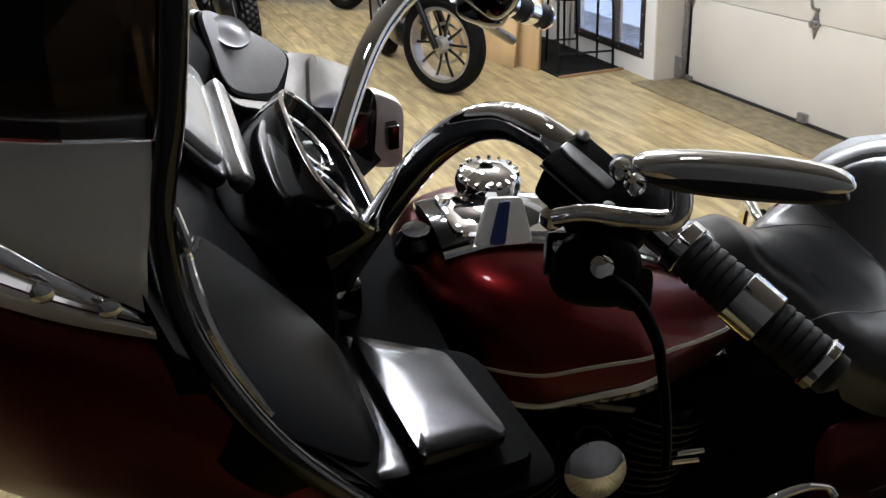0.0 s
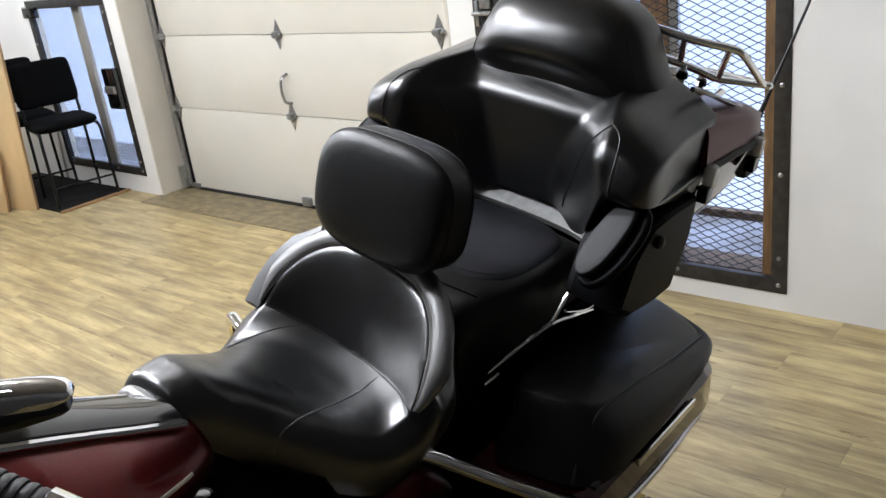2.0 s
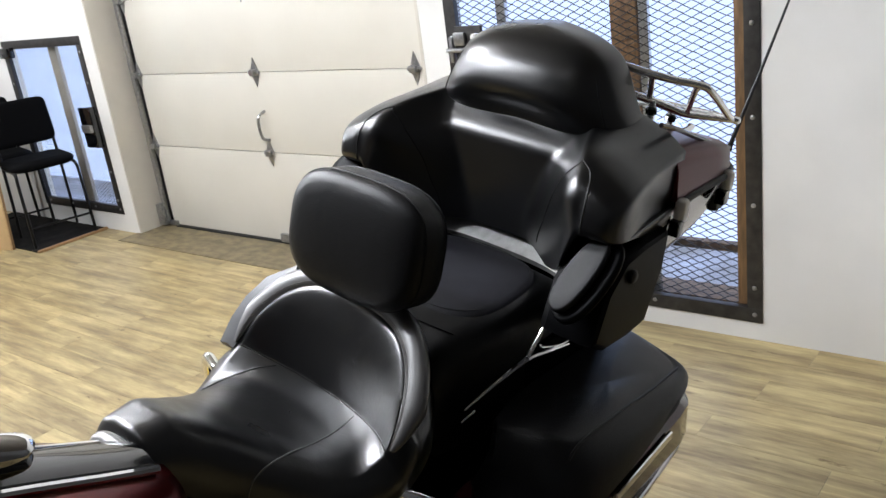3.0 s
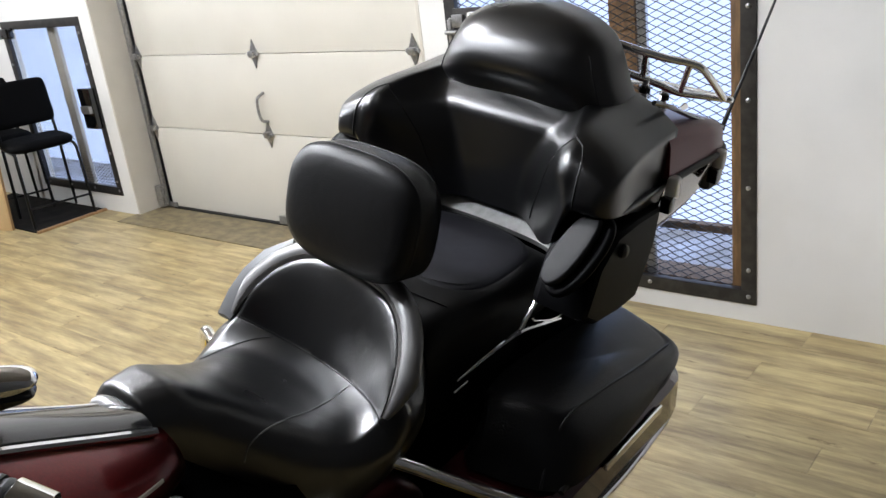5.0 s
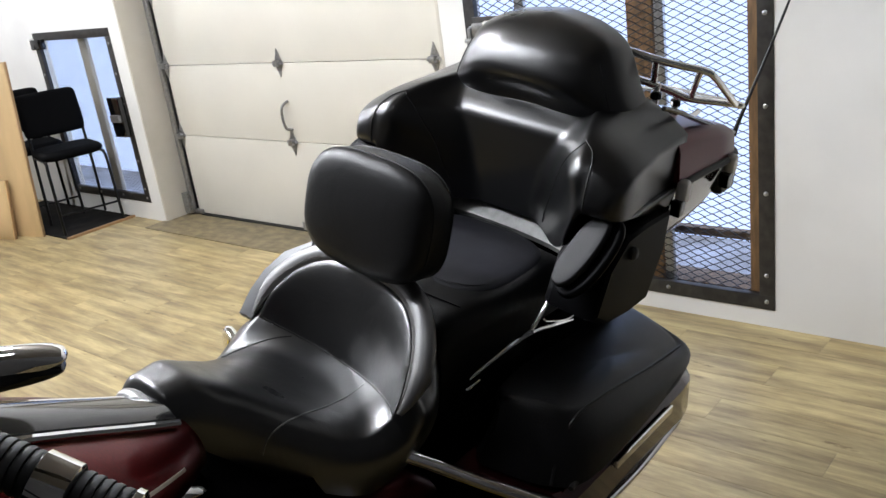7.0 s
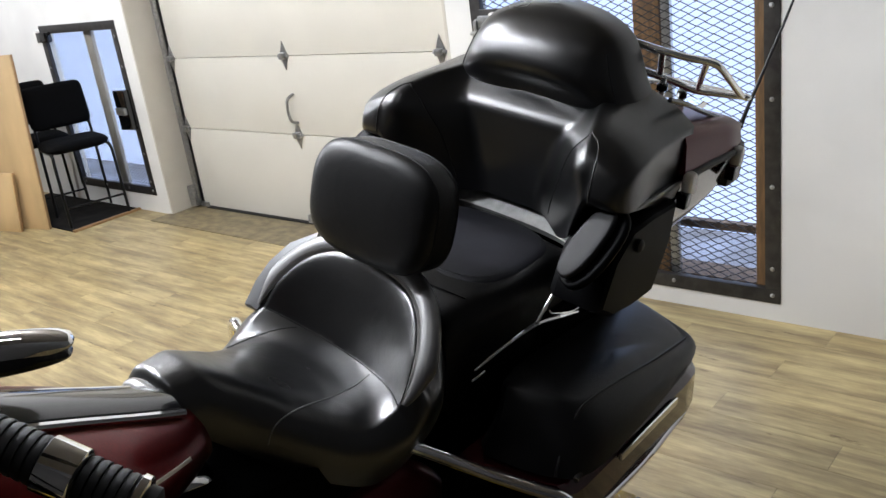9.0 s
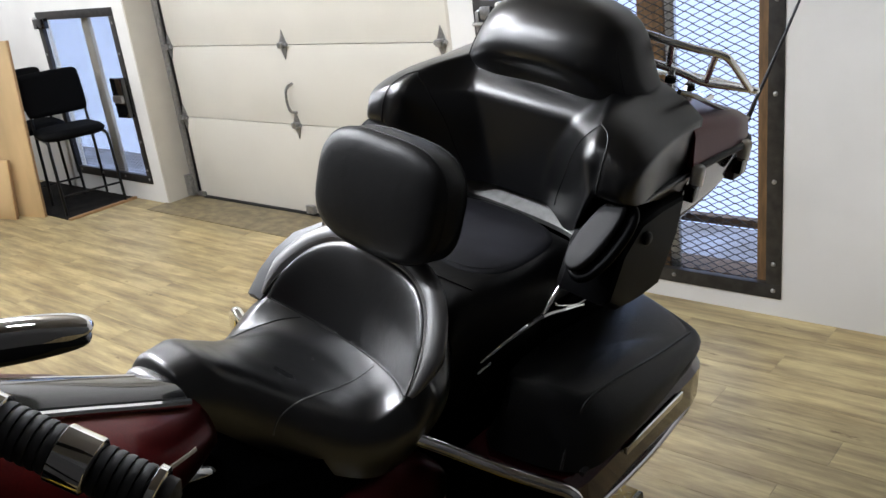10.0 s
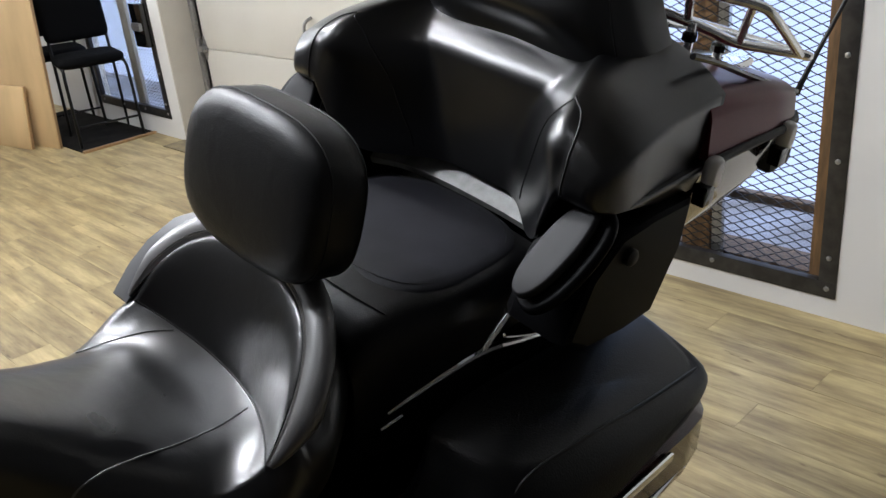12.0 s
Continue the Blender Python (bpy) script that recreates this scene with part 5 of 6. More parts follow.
# Filler added behind the gauges to keep that gap dark.
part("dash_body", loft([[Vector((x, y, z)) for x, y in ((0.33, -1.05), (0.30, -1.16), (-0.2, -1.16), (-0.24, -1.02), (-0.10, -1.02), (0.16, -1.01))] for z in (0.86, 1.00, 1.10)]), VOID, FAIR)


def facing(place, normal):
    """A pose at place whose z axis is the normal and whose x axis runs across the motorcycle."""
    z = Vector(normal).normalized()
    x = (Vector((1, 0, 0)) - z * z.x).normalized()
    return Matrix.Translation(place) @ Matrix((x, z.cross(x), z)).transposed().to_4x4()


PM = facing((0.075, -0.995, 1.165), (0.0, 0.72, 0.69))
bm = bmesh.new()
sh = supers(40, 2.8)
rings = [[PM @ Vector((x * hw, y * hh, z)) for x, y in sh] for z, hw, hh in ((-0.14, 0.08, 0.035), (-0.11, 0.115, 0.055), (-0.05, 0.132, 0.060), (-0.005, 0.136, 0.058), (0.004, 0.134, 0.056), (0.0, 0.126, 0.050), (-0.025, 0.118, 0.044))]
bm_loft(bm, rings)
PODB = part("gauge_pod", bm, BLACK, FAIR, "black hooded gauge pod with chrome rims")
bm = bmesh.new()
ring = [PM @ Vector((x * 0.131, y * 0.0535, 0.004)) for x, y in sh]
bm_tube(bm, ring + [ring[0]], 0.0032, 8, 1)
part("pod_rim", bm, CHROME, PODB, "chrome pod rim")
for gx2 in (-0.060, 0.060):
    gm = PM @ Matrix.Translation((gx2, 0, -0.022))
    bm = bmesh.new()
    ring = [gm @ Vector((x * 0.05, y * 0.038, 0.006)) for x, y in supers(32, 2.2)]
    bm_tube(bm, ring + [ring[0]], 0.0045, 8, 1)
    part("gauge_rim", bm, CHROME, PODB)
    part("gauge_face", cushion(gm, 0.047, 0.035, 0.008, 2.2, 0.1, 32), SATIN, PODB)
    part("needle", box((-0.002, -0.002, 0.005), (0.026, 0.002, 0.007), 0, gm @ pose(0, 0, 0, 0, 0, 140)), PEARL, PODB)
SM = facing((0.03, -1.135, 1.238), (0.0, 0.80, 0.60))
part("display", cushion(SM, 0.105, 0.042, 0.02, 9, 0.08, 40), SCREENM, FAIR, "grey display screen")
part("display_frame", cushion(SM @ Matrix.Translation((0, 0, -0.008)), 0.12, 0.056, 0.02, 8, 0.1, 40), SATIN, FAIR)
part("display_bar", cushion(SM @ Matrix.Translation((0, 0.064, 0.006)), 0.115, 0.012, 0.022, 6, 0.3, 32), ALLOY, FAIR, "brushed metal display trim")
# outer shell, rim, trim and windscreen
EDGE = [(0.46, -1.135, 1.52), (0.468, -1.150, 1.44), (0.472, -1.166, 1.373), (0.485, -1.16, 1.30), (0.512, -1.12, 1.22), (0.512, -1.05, 1.12), (0.50, -1.0, 1.08)]
part("rim", tube(EDGE, 0.008, 12), BLACK, FAIR, "gloss black fairing edge")
part("clip", tube([(0.47, -1.158, 1.385), (0.474, -1.155, 1.370), (0.476, -1.153, 1.358), (0.472, -1.148, 1.363)], 0.0025, 8), CHROME, FAIR, "chrome wire clip")
# Chrome bead shaped as the highlight along the black fairing edge.
part("edge_bead", tube([(0.498, -1.156, 1.371), (0.503, -1.154, 1.345), (0.512, -1.145, 1.31), (0.520, -1.125, 1.262)], [0.003, 0.004, 0.004, 0.002], 8), CHROME, FAIR, "chrome bead added as the edge highlight")


def shell_ring(z, x0, y0, rise=0.0, reach=0.12):
    """One line of the fairing shell from its rear edge round the front; rise lifts it towards the front."""
    pts = [(x0, y0), (x0 - 0.005, y0 - 0.06), (x0 - 0.04, y0 - 0.16), (x0 - 0.14, y0 - 0.28), (0.12, y0 - 0.37), (FX, y0 - 0.39)]
    line = [Vector((p.x, p.y, z + rise * min(y0 - p.y, reach))) for p in spline([(x, y, 0) for x, y in pts], 8)]
    return line + [Vector((2 * FX - p.x, p.y, p.z - 0.05)) for p in line[::-1][1:]]


SHELL = part("outer_fairing", loft([shell_ring(z, x, y, k) for z, x, y, k in ((1.03, 0.485, -0.99, 0), (1.10, 0.51, -1.03, 0), (1.20, 0.515, -1.12, 0.1), (1.28, 0.495, -1.165, 0.4), (1.308, 0.483, -1.178, 0.5))], False, False), RED, bike, "deep red outer fairing shell")
sm = SHELL.modifiers.new("thickness", "SOLIDIFY")
sm.thickness = 0.004
part("trim_strip", loft([shell_ring(z, x, y, k) for z, x, y, k in ((1.309, 0.488, -1.18, 0.5), (1.318, 0.491, -1.181, 0.58), (1.319, 0.488, -1.182, 0.62))], False, False), PEARL, SHELL, "pale chrome fairing trim").modifiers.new("thickness", "SOLIDIFY").thickness = 0.006
part("trim_plate", loft([shell_ring(z, x, y, k) for z, x, y, k in ((1.318, 0.484, -1.183, 0.62), (1.322, 0.481, -1.184, 0.95))], False, False), MIRROR, SHELL, "polished trim plate").modifiers.new("thickness", "SOLIDIFY").thickness = 0.003
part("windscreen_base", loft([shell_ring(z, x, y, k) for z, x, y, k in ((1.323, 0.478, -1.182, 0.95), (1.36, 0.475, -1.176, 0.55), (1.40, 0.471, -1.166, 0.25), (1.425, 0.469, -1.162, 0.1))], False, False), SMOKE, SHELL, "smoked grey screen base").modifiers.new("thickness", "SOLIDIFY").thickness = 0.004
part("windscreen", loft([shell_ring(z, x, y, k) for z, x, y, k in ((1.426, 0.468, -1.161, 0.1), (1.47, 0.462, -1.148, 0.05), (1.56, 0.45, -1.13, 0))], False, False), TINT, SHELL, "dark tinted windscreen").modifiers.new("thickness", "SOLIDIFY").thickness = 0.004
part("screen_seam", tube([Vector((p.x + 0.0015, p.y, p.z)) for p in shell_ring(1.412, 0.470, -1.164, 0.15)[:20]], 0.0025, 6, 1), PIPING, SHELL)
for y, x in ((-1.20, 0.492), (-1.23, 0.492)):
    part("screw", lathe([(0.006, 0), (0.006, 0.003), (0.003, 0.005)], axis_pose((x - 0.004, y, 1.326 - 0.62 * (y + 1.18)), (x + 1, y, 1.345)), 16), CHROME, SHELL)

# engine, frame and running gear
# Filler body in place of the shade below seat and tank.
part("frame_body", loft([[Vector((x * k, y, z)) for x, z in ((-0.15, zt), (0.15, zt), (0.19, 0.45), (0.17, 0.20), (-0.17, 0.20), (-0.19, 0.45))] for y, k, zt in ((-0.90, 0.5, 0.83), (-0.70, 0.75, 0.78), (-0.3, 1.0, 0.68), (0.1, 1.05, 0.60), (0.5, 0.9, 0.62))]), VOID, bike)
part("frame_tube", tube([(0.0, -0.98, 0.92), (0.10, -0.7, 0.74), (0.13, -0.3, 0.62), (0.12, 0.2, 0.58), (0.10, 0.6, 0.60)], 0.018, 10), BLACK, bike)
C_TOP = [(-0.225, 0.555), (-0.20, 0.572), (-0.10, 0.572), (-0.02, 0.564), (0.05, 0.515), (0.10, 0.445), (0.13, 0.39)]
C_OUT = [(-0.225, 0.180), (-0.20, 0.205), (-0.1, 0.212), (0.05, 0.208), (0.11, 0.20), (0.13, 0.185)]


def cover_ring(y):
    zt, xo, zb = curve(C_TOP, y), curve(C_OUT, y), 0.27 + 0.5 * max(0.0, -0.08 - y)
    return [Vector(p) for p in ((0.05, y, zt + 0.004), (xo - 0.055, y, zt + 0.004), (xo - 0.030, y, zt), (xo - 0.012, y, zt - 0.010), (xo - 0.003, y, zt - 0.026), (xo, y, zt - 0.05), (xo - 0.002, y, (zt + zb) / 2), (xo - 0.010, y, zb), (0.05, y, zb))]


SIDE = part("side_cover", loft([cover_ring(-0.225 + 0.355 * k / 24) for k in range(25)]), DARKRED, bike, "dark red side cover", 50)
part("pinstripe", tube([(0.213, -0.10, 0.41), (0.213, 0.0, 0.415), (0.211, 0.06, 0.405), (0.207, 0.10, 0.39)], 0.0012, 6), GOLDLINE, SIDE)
# Two added fillers keep the gaps round bag and rear wheel dark.
part("bag_support", box((0.10, 0.36, 0.50), (0.226, 0.74, 0.725), 0.02), VOID, bike, "black filler closing the gap inside the bag")
part("swingarm", loft([[Vector((x, y, z)) for x, z in ((-0.20, zt), (0.20, zt), (0.215, 0.30), (0.19, 0.10), (-0.19, 0.10), (-0.215, 0.30))] for y, zt in ((0.0, 0.45), (0.12, 0.42), (0.40, 0.40), (0.62, 0.36))]), VOID, bike, "black filler for the dark round the rear wheel")
ENGINE = part("engine", box((-0.13, -0.72, 0.18), (0.15, -0.12, 0.46), 0.03), BLACK, bike, "black V-twin engine block")
for cy, tilt in ((-0.74, 22), (-0.56, -22)):
    prof = []
    for k in range(14):
        h = 0.016 * k
        prof += [(0.104, h), (0.104, h + 0.005), (0.084, h + 0.006), (0.084, h + 0.0155)]
    part("cylinder", lathe(prof, Matrix.Translation((0.065, cy + 0.02, 0.46)) @ pose(0, 0, 0, tilt * 0.5, 0, 0), 32), SATIN, ENGINE, "finned black cylinder")
    part("rocker_cover", cushion(Matrix.Translation((0.0, cy + (0.0 if tilt > 0 else 0.14), 0.70)) @ pose(0, 0, 0, tilt, 0, 0), 0.085, 0.08, 0.06, 4, 0.3, 28), CHROME, ENGINE)
part("horn_cover", lathe([(0.05, 0), (0.052, 0.02), (0.045, 0.045), (0.02, 0.06)], axis_pose((0.17, -0.665, 0.665), (0.6, -0.75, 0.85)), 28), CHROME, ENGINE, "chrome horn cover")
part("primary_cover", cushion(Matrix.Translation((0.17, -0.38, 0.32)) @ pose(0, 0, 0, 0, 90, 0), 0.10, 0.30, 0.08, 3, 0.4, 36), BLACK, ENGINE)
for y0, z0 in ((-0.50, 0.605), (-0.505, 0.585)):
    part("pushrod_cover", tube([(0.165, y0, z0), (0.17, y0 + 0.045, z0 - 0.004)], 0.005, 8, 1), CHROME, ENGINE)
part("shift_lever", tube([(0.24, -0.42, 0.50), (0.25, -0.38, 0.545), (0.255, -0.32, 0.56), (0.26, -0.275, 0.548), (0.27, -0.265, 0.535)], [0.011, 0.010, 0.008, 0.007, 0.008], 10), CHROME, ENGINE, "chrome shift lever")
part("shift_hub", lathe([(0.02, 0), (0.02, 0.015), (0.012, 0.02)], axis_pose((0.235, -0.42, 0.49), (0.6, -0.42, 0.49)), 16), CHROME, ENGINE)
for y0, y1, z in ((-0.80, -0.50, 0.30), (-0.26, -0.05, 0.385)):
    FB = part("footboard", box((0.22, y0, z), (0.34, y1, z + 0.018), 0.008), RUBBER, bike, "black rubber footboard")
    part("edge", tube([(0.345, y0 + 0.02, z + 0.012), (0.345, (y0 + y1) / 2, z + 0.012), (0.335, y1, z + 0.012), (0.25, y1 + 0.005, z + 0.012)], 0.004, 8), CHROME, FB)
part("exhaust_pipe", tube([(0.12, -0.10, 0.235), (0.21, 0.0, 0.212), (0.25, 0.085, 0.202), (0.252, 0.20, 0.203), (0.27, 0.33, 0.205), (0.275, 0.45, 0.21), (0.275, 0.85, 0.21)], [0.024, 0.024, 0.024, 0.026, 0.03, 0.045, 0.045], 16), PIPEMETAL, bike, "bright steel exhaust pipe")
part("pipe_clamp", lathe([(0.026, 0), (0.034, 0.003), (0.034, 0.03), (0.026, 0.034)], axis_pose((0.251, 0.165, 0.203), (0.253, 0.3, 0.204)), 20), PIPEMETAL, bike)
for y in (0.40, -1.22):
    WH = part("wheel", lathe([(0.05, -0.07), (0.20, -0.06), (0.215, -0.07), (0.215, 0.07), (0.20, 0.06), (0.05, 0.07)], Matrix.Translation((0, y, 0.325)) @ pose(0, 0, 0, 0, 90, 0), 40), ALLOY, bike)
    part("tyre", lathe([(0.21, -0.06), (0.26, -0.075), (0.31, -0.055), (0.325, 0), (0.31, 0.055), (0.26, 0.075), (0.21, 0.06)], Matrix.Translation((0, y, 0.325)) @ pose(0, 0, 0, 0, 90, 0), 48), RUBBER, WH)
part("rear_fender", loft([[Vector((x, 0.40 + math.cos(a) * r, 0.33 + math.sin(a) * r)) for x, r in ((-0.11, 0.36), (-0.09, 0.40), (0.0, 0.415), (0.09, 0.40), (0.11, 0.36), (0.10, 0.36), (0.08, 0.39), (0, 0.405), (-0.08, 0.39), (-0.10, 0.36))] for a in [radians(10 + 150 * k / 18) for k in range(19)]]), DARKRED, bike)
part("fork", tube([(0.10, -1.0, 0.98), (0.10, -1.22, 0.33)], 0.028, 14, 1), CHROME, bike)
part("fork", tube([(-0.10, -1.0, 0.98), (-0.10, -1.22, 0.33)], 0.028, 14, 1), CHROME, bike)
part("side_stand", tube([(0.12, -0.35, 0.22), (0.24, -0.38, 0.06), (0.285, -0.36, -0.052)], 0.014, 10), BLACK, bike)

# lift
LIFT = thing("motorcycle_lift", pose(0, 0, 0), "low motorcycle lift with worn yellow diamond-plate deck", "lift")
part("deck", box((-1.24, -0.35, 0.135), (-0.70, 2.02, 0.175), 0.006), YELLOW, LIFT, "yellow diamond-plate deck")
bm = bmesh.new()
for i in range(21):
    for j in range(46):
        x, y = -1.2285 + 0.0252 * i, 0.95 + 0.0232 * j
        if y > 2.0:
            continue
        m = Matrix.Translation((x + 0.012, y, 0.175)) @ Matrix.Rotation(radians(45 if (i + j) % 2 else -45), 4, "Z")
        v = [bm.verts.new(m @ Vector(p)) for p in ((-0.0105, 0, 0), (0, -0.0028, 0), (0.0105, 0, 0), (0, 0.0028, 0), (-0.005, 0, 0.0016), (0.005, 0, 0.0016))]
        for f in ((0, 1, 5, 4), (1, 2, 5), (2, 3, 4, 5), (3, 0, 4)):
            bm.faces.new([v[q] for q in f])
tagged(part("deck_tread", bm, TREAD, LIFT), kind="stuff")
part("side_rail", box((-0.70, -0.35, 0.125), (-0.685, 2.02, 0.172), 0.004), SCUFF, LIFT, "worn bare steel edge")
part("side_rail", box((-1.255, -0.35, 0.125), (-1.24, 2.02, 0.172), 0.004), SCUFF, LIFT, "worn bare steel edge")
for x in (-1.18, -0.84):
    part("base_beam", box((x, -0.1, 0.0), (x + 0.06, 1.9, 0.06), 0.005), BLACK, LIFT)
    part("scissor_arm", box((x + 0.005, 0.1, 0.06), (x + 0.05, 1.7, 0.135), 0.004), BLACK, LIFT)

# ---- things by the far wall ----
def chair(m, label):
    c = thing("stacking_chair", m, label, "chair", "chairs by the barred window")
    part("seat", cushion(pose(0, 0, 0.55), 0.22, 0.21, 0.07, 5, 0.25), SEATFABRIC, c)
    part("backrest", cushion(Matrix.Translation((0, 0.205, 0.81)) @ pose(0, 0, 0, 80, 0, 0), 0.215, 0.16, 0.05, 9, 0.25), SEATFABRIC, c)
    for s in (-1, 1):
        part("front_leg", tube([(s * 0.20, -0.15, 0.52), (s * 0.20, -0.19, 0.505), (s * 0.205, -0.20, 0.44), (s * 0.21, -0.21, 0.0)], 0.011, 8), TUBEBLACK, c)
        part("back_leg", tube([(s * 0.19, 0.205, 0.77), (s * 0.195, 0.18, 0.545), (s * 0.20, 0.20, 0.2), (s * 0.205, 0.215, 0.0)], 0.011, 8), TUBEBLACK, c)
        part("side_rail", tube([(s * 0.195, -0.17, 0.52), (s * 0.195, 0.18, 0.52)], 0.010, 8, 1), TUBEBLACK, c)
    part("cross_bar", tube([(-0.207, -0.206, 0.14), (0.207, -0.206, 0.14)], 0.008, 8, 1), TUBEBLACK, c)
    return c


CH = chair(pose(-5.86, 3.25, 0.010, 0, 0, 77), "black stacking chair with padded seat beside the barred window")
copy_thing(CH, pose(-6.39, 3.225, 0.010, 0, 0, 77))


def sheet(name, m, w, h, label):
    s = thing(name, m, label, "board", "plywood boards")
    part("face", box((-w / 2, -0.009, 0), (w / 2, 0.0, h), 0.001), PLY, s)
    part("back", box((-w / 2, 0.0005, 0), (w / 2, 0.018, h), 0.001), PLYEDGE, s)
    return s


sheet("plywood_sheet", pose(-6.49, 2.80, 0, -4, 0, 12), 1.22, 1.24, "large pale plywood sheet standing on edge")
sheet("plywood_offcut", pose(-6.62, 2.69, 0, -8, 0, 12), 1.1, 0.43, "smaller plywood offcut leaning on the sheet")
structure("floor_mat", box((-7.0, 2.96, -0.004), (-5.62, 3.49, 0.010), 0.003), MATRUBBER, "dark rubber floor mat under the chairs", "mat")
structure("trim", box((-5.617, 2.96, -0.004), (-5.585, 3.49, 0.016), 0.003), PLYEDGE, "worn timber strip along the mat", "trim")


def parked_bike(m, label, paint, rim, knobby=False, group="", steer=0.0):
    b = thing("parked_motorcycle", m, label, "motorcycle", group)
    front = []
    for y, r in ((0.0, 0.345), (1.5, 0.33)):
        wm = Matrix.Translation((0, y, r)) @ pose(0, 0, 0, 0, 90, 0)
        w = part("wheel", lathe([(r * 0.70, -0.045), (r * 0.74, -0.05), (r * 0.78, -0.045), (r * 0.78, 0.045), (r * 0.74, 0.05), (r * 0.70, 0.045), (r * 0.68, 0.0)], wm, 40, True), rim, b)
        if y == 0.0:
            front.append(w)
        part("tyre", lathe([(r * 0.76, -0.05), (r * 0.88, -0.062), (r * 0.97, -0.045), (r, 0), (r * 0.97, 0.045), (r * 0.88, 0.062), (r * 0.76, 0.05)], wm, 48, True), TYRE, w)
        part("hub", lathe([(0.045, -0.06), (0.06, -0.04), (0.06, 0.04), (0.045, 0.06)], wm, 20), rim, w)
        for k in range(10):
            a = 2 * math.pi * k / 10
            d = Vector((0, math.cos(a), math.sin(a)))
            c = Vector((0, y, r))
            part("spoke", tube([c + d * 0.05, c + d * r * 0.4 + Vector((0.012 * (-1) ** k, 0, 0)), c + d * r * 0.72], [0.013, 0.009, 0.011], 8), BLACK, w)
            part("spoke_edge", tube([c + d * 0.06 + Vector((0.012, 0, 0)), c + d * r * 0.4 + Vector((0.021, 0, 0)), c + d * r * 0.70 + Vector((0.012, 0, 0))], 0.0035, 6), rim, w)
        part("brake_disc", lathe([(0.145, 0.035), (0.145, 0.04), (0.125, 0.04), (0.125, 0.035)], wm, 32, True), ALLOY, w)
        if knobby:
            bm = bmesh.new()
            for k in range(40):
                for x in (-0.035, 0.0, 0.035):
                    a = 2 * math.pi * (k + (0.5 if x == 0 else 0)) / 40
                    bm_box(bm, (-0.012, -0.012, -0.004), (0.012, 0.012, 0.012), 0, Matrix.Translation((x, y + math.cos(a) * r, r + math.sin(a) * r)) @ pose(0, 0, 0, -90 + math.degrees(a), 0, 0))
            tagged(part("knobs", bm, RUBBER, w), kind="stuff")
    for s in (-1, 1):
        front.append(part("fork", tube([(s * 0.085, 0.0, 0.33), (s * 0.085, 0.30, 1.0)], 0.024, 12, 1), SATIN, b))
    front.append(part("front_fender", loft([[Vector((x, math.cos(a) * q, 0.33 + math.sin(a) * q)) for x, q in ((-0.07, 0.355), (-0.05, 0.38), (0.05, 0.38), (0.07, 0.355), (0.05, 0.372), (-0.05, 0.372))] for a in [radians(30 + 110 * k / 12) for k in range(13)]]), paint, b))
    part("engine", cushion(pose(0, 0.76, 0.36, 0, 90, 0), 0.15, 0.25, 0.26, 2.6, 0.5, 28), SATIN, b)
    for yy in (0.62, 0.86):
        part("cylinder", lathe([(0.08 if k % 2 else 0.065, 0.02 * k) for k in range(12)], pose(0, yy, 0.50, 15 if yy < 0.7 else -15, 0, 0), 20), ALLOY, b)
    part("fuel_tank", loft([[Vector((x * w, y, z + h * q)) for x, q in [(math.cos(2 * math.pi * k / 20), math.sin(2 * math.pi * k / 20)) for k in range(20)]] for y, w, z, h in ((0.33, 0.04, 0.88, 0.03), (0.38, 0.11, 0.88, 0.09), (0.55, 0.15, 0.86, 0.12), (0.75, 0.12, 0.82, 0.10), (0.85, 0.05, 0.78, 0.04))]), paint, b)
    part("seat", cushion(pose(0, 1.08, 0.72), 0.13, 0.28, 0.10, 2.6, 0.5), LEATHER, b)
    part("rear_fender", loft([[Vector((x, 1.5 + math.cos(a) * q, 0.32 + math.sin(a) * q)) for x, q in ((-0.1, 0.36), (-0.08, 0.39), (0.08, 0.39), (0.1, 0.36), (0.08, 0.382), (-0.08, 0.382))] for a in [radians(30 + 110 * k / 12) for k in range(13)]]), paint, b)
    front.append(part("handlebar", tube([(-0.38, 0.42, 1.02), (-0.2, 0.30, 1.06), (0.2, 0.30, 1.06), (0.38, 0.42, 1.02)], 0.013, 10), BLACK, b))
    front.append(part("headlamp", cushion(Matrix.Translation((0, 0.18, 0.92)) @ pose(0, 0, 0, 90, 0, 0), 0.085, 0.085, 0.12, 2, 0.5, 24), CHROME, b))
    part("exhaust", tube([(0.12, 0.6, 0.35), (0.18, 0.8, 0.25), (0.19, 1.5, 0.25)], [0.025, 0.03, 0.045], 14), CHROME, b)
    part("engine_cover", lathe([(0.09, 0), (0.09, 0.03), (0.05, 0.05)], axis_pose((0.15, 0.80, 0.36), (0.5, 0.8, 0.36)), 24), CHROME, b)
    turn = Matrix.Translation((0, 0.12, 0)) @ Matrix.Rotation(radians(steer), 4, "Z") @ Matrix.Translation((0, -0.12, 0))
    for ob in front:
        ob.matrix_local = turn
    return b


parked_bike(pose(-5.62, 2.02, 0, 0, 0, 88), "black parked motorcycle with black and silver alloy wheels", BLACK, WHEELSILVER, False, "parked motorcycles", 35)
parked_bike(pose(-7.55, 0.98, 0, 0, 0, 93), "red parked off-road motorcycle with knobbly tyres", BRIGHTRED, SATIN, True, "parked motorcycles")
parked_bike(pose(-9.6, 2.3, 0, 0, 0, 120), "black parked motorcycle by the far wall", BLACK, BLACK, False, "parked motorcycles")
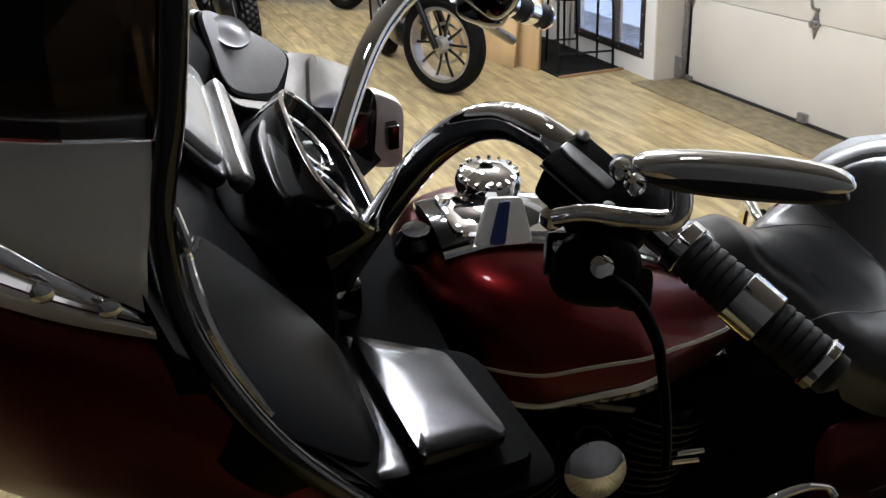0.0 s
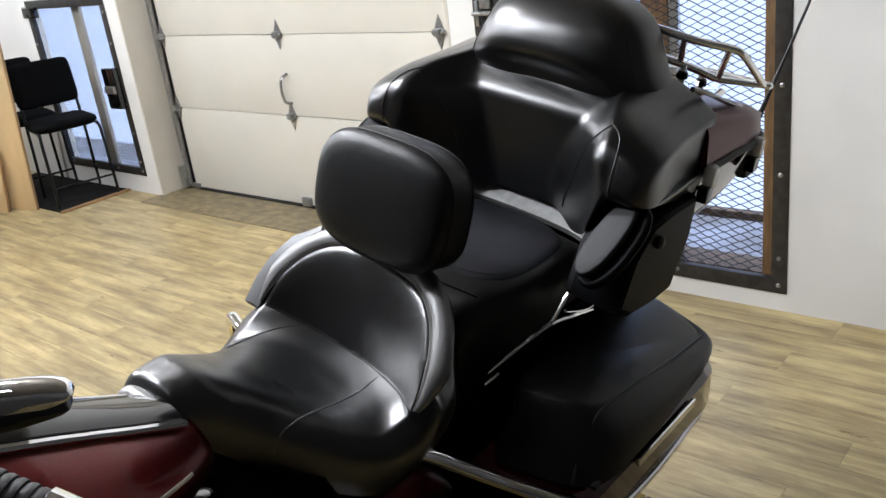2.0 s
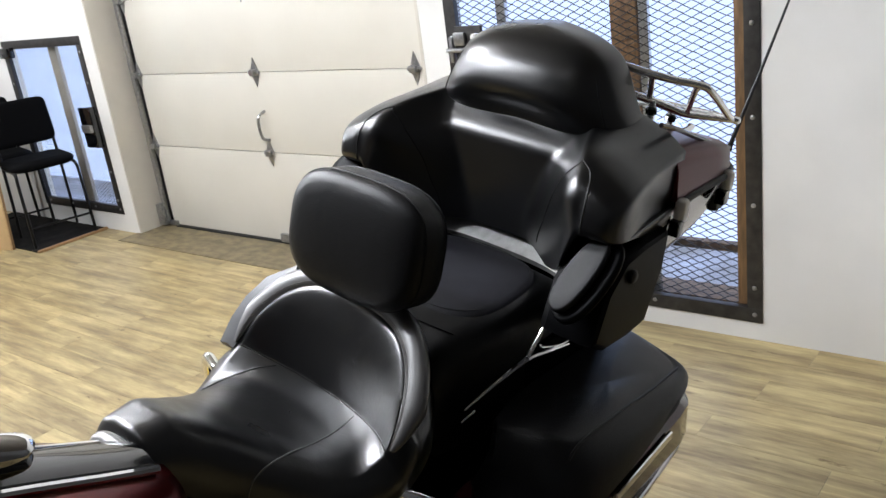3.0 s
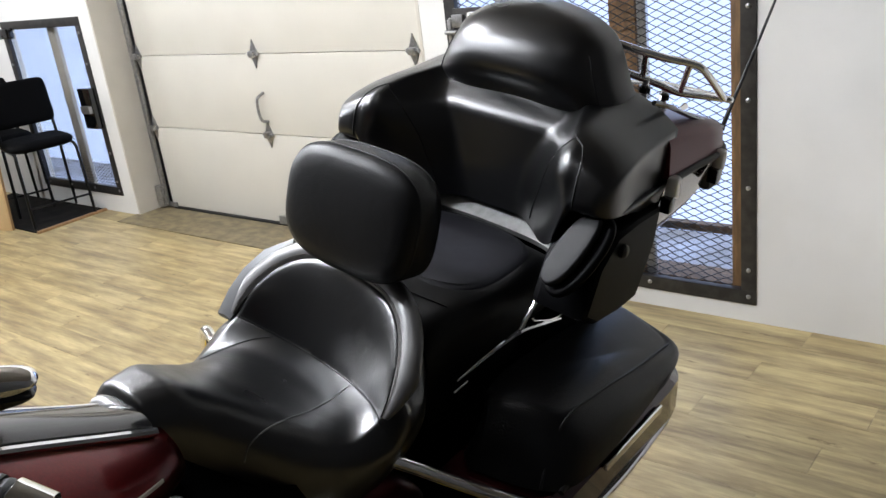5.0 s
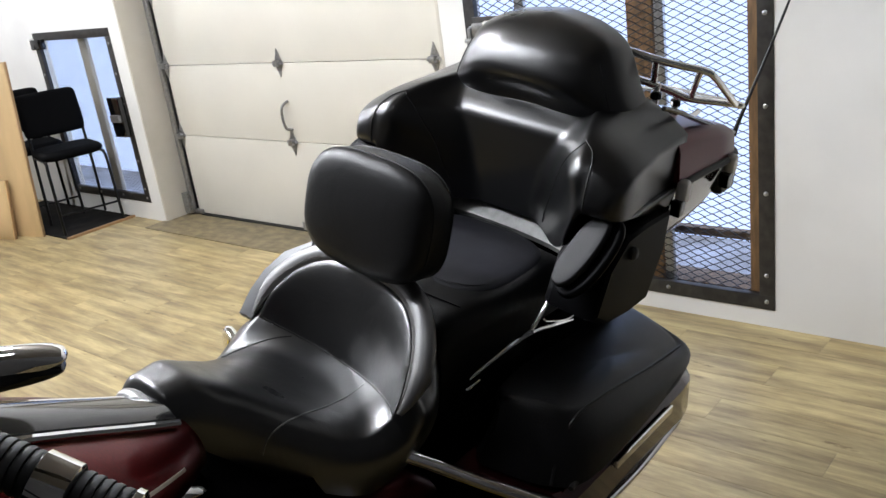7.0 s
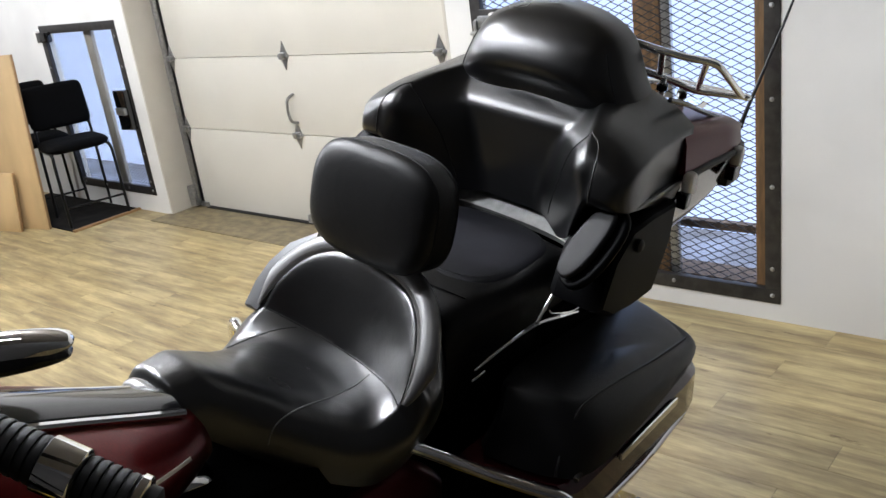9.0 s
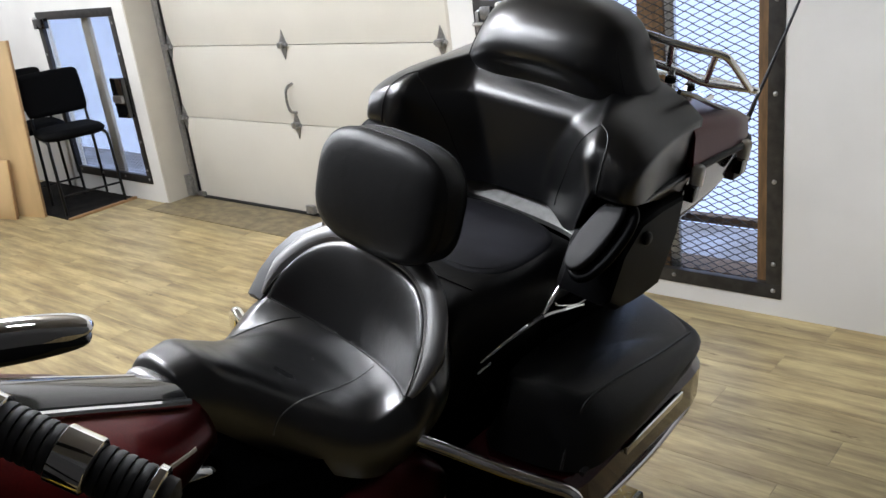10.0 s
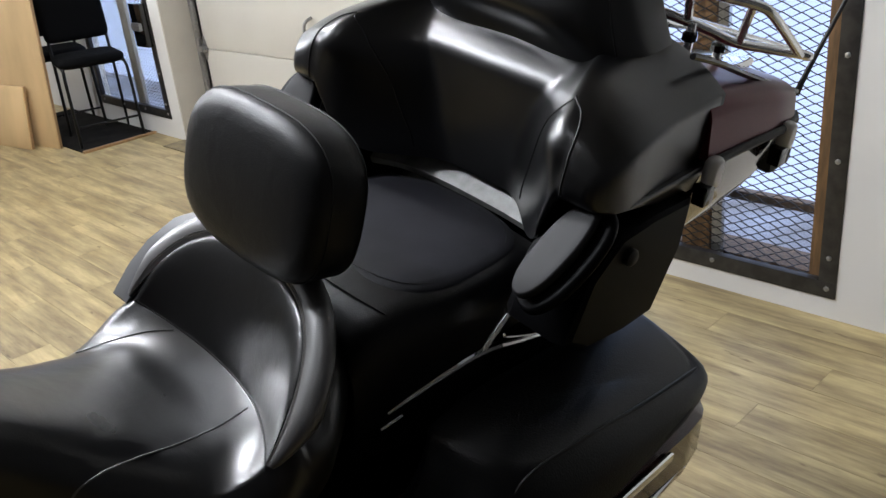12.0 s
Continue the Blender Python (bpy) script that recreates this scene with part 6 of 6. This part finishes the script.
parked_bike(pose(-9.4, 0.9, 0, 0, 0, 120), "black parked motorcycle by the far wall", BLACK, BLACK, False, "parked motorcycles")

CAB = thing("cabinet", pose(-0.03, 2.78, 0), "plain white cabinet against the wall", "cabinet")
part("body", box((0, 0.012, 0), (0.5, 0.70, 0.85), 0.004), WALL, CAB)
part("door", box((0.004, 0, 0.03), (0.496, 0.011, 0.83), 0.004), WALL, CAB)
def cable(name, pts, label):
    c = thing(name, pose(*pts[0]), label, "cable", "cables on the floor")
    o = Vector(pts[0])
    part("lead", tube([Vector(p) - o for p in pts], 0.0024, 8), RUBBER, c)


# First one stands for a dark scratch, built as a thin tube.
cable("floor_cable", [(-0.60, 2.155, 0.0024), (-0.474, 2.085, 0.0024), (-0.375, 2.025, 0.0024), (-0.297, 1.974, 0.0024), (-0.1, 1.82, 0.0024)], "thin dark tube standing for a scratch across the plank floor")
cable("floor_cable", [(-0.729, 1.96, 0.0024), (-0.645, 1.944, 0.0024), (-0.492, 1.942, 0.0024), (-0.365, 1.944, 0.0024), (-0.1, 1.96, 0.0024)], "thin black cable running out from under the lift")

# ---- floor planks, last ----
FLOOR = bpy.data.objects["floor"]
PW, PL = 0.15, 0.95
meshes = {}


def plank_mesh(length):
    key = round(length, 3)
    if key not in meshes:
        bm = box((0.0003, 0.0003, -0.004), (length - 0.0003, PW - 0.0003, 0.0), 0)
        for v in bm.verts:
            if v.co.z > -0.001:
                v.co.x += 0.0003 if v.co.x < length / 2 else -0.0003
                v.co.y += 0.0003 if v.co.y < PW / 2 else -0.0003
        me = bpy.data.meshes.new("plank")
        bm.to_mesh(me)
        bm.free()
        me.materials.append(PLANK)
        meshes[key] = me
    return meshes[key]


far = bmesh.new()
row = 0
y = 3.5 - PW
while y > -1.4:
    x = -13 + (row * 0.43) % PL - PL
    while x < 1.2:
        a, b = max(x, -13), min(x + PL, 1.2)
        if b - a > 0.05:
            if a > -8.0 and b < 1.1 and y > -0.4:
                ob = new("plank", plank_mesh(round(b - a, 3)))
                ob.location = (a, y, 0.0)
                ob.parent = FLOOR
            else:
                bm_box(far, (a + 0.0015, y + 0.001, -0.004), (b - 0.0015, y + PW - 0.001, 0.0))
        x += PL
    y -= PW
    row += 1
tagged(part("plank_field", far, PLANK, FLOOR), kind="stuff")
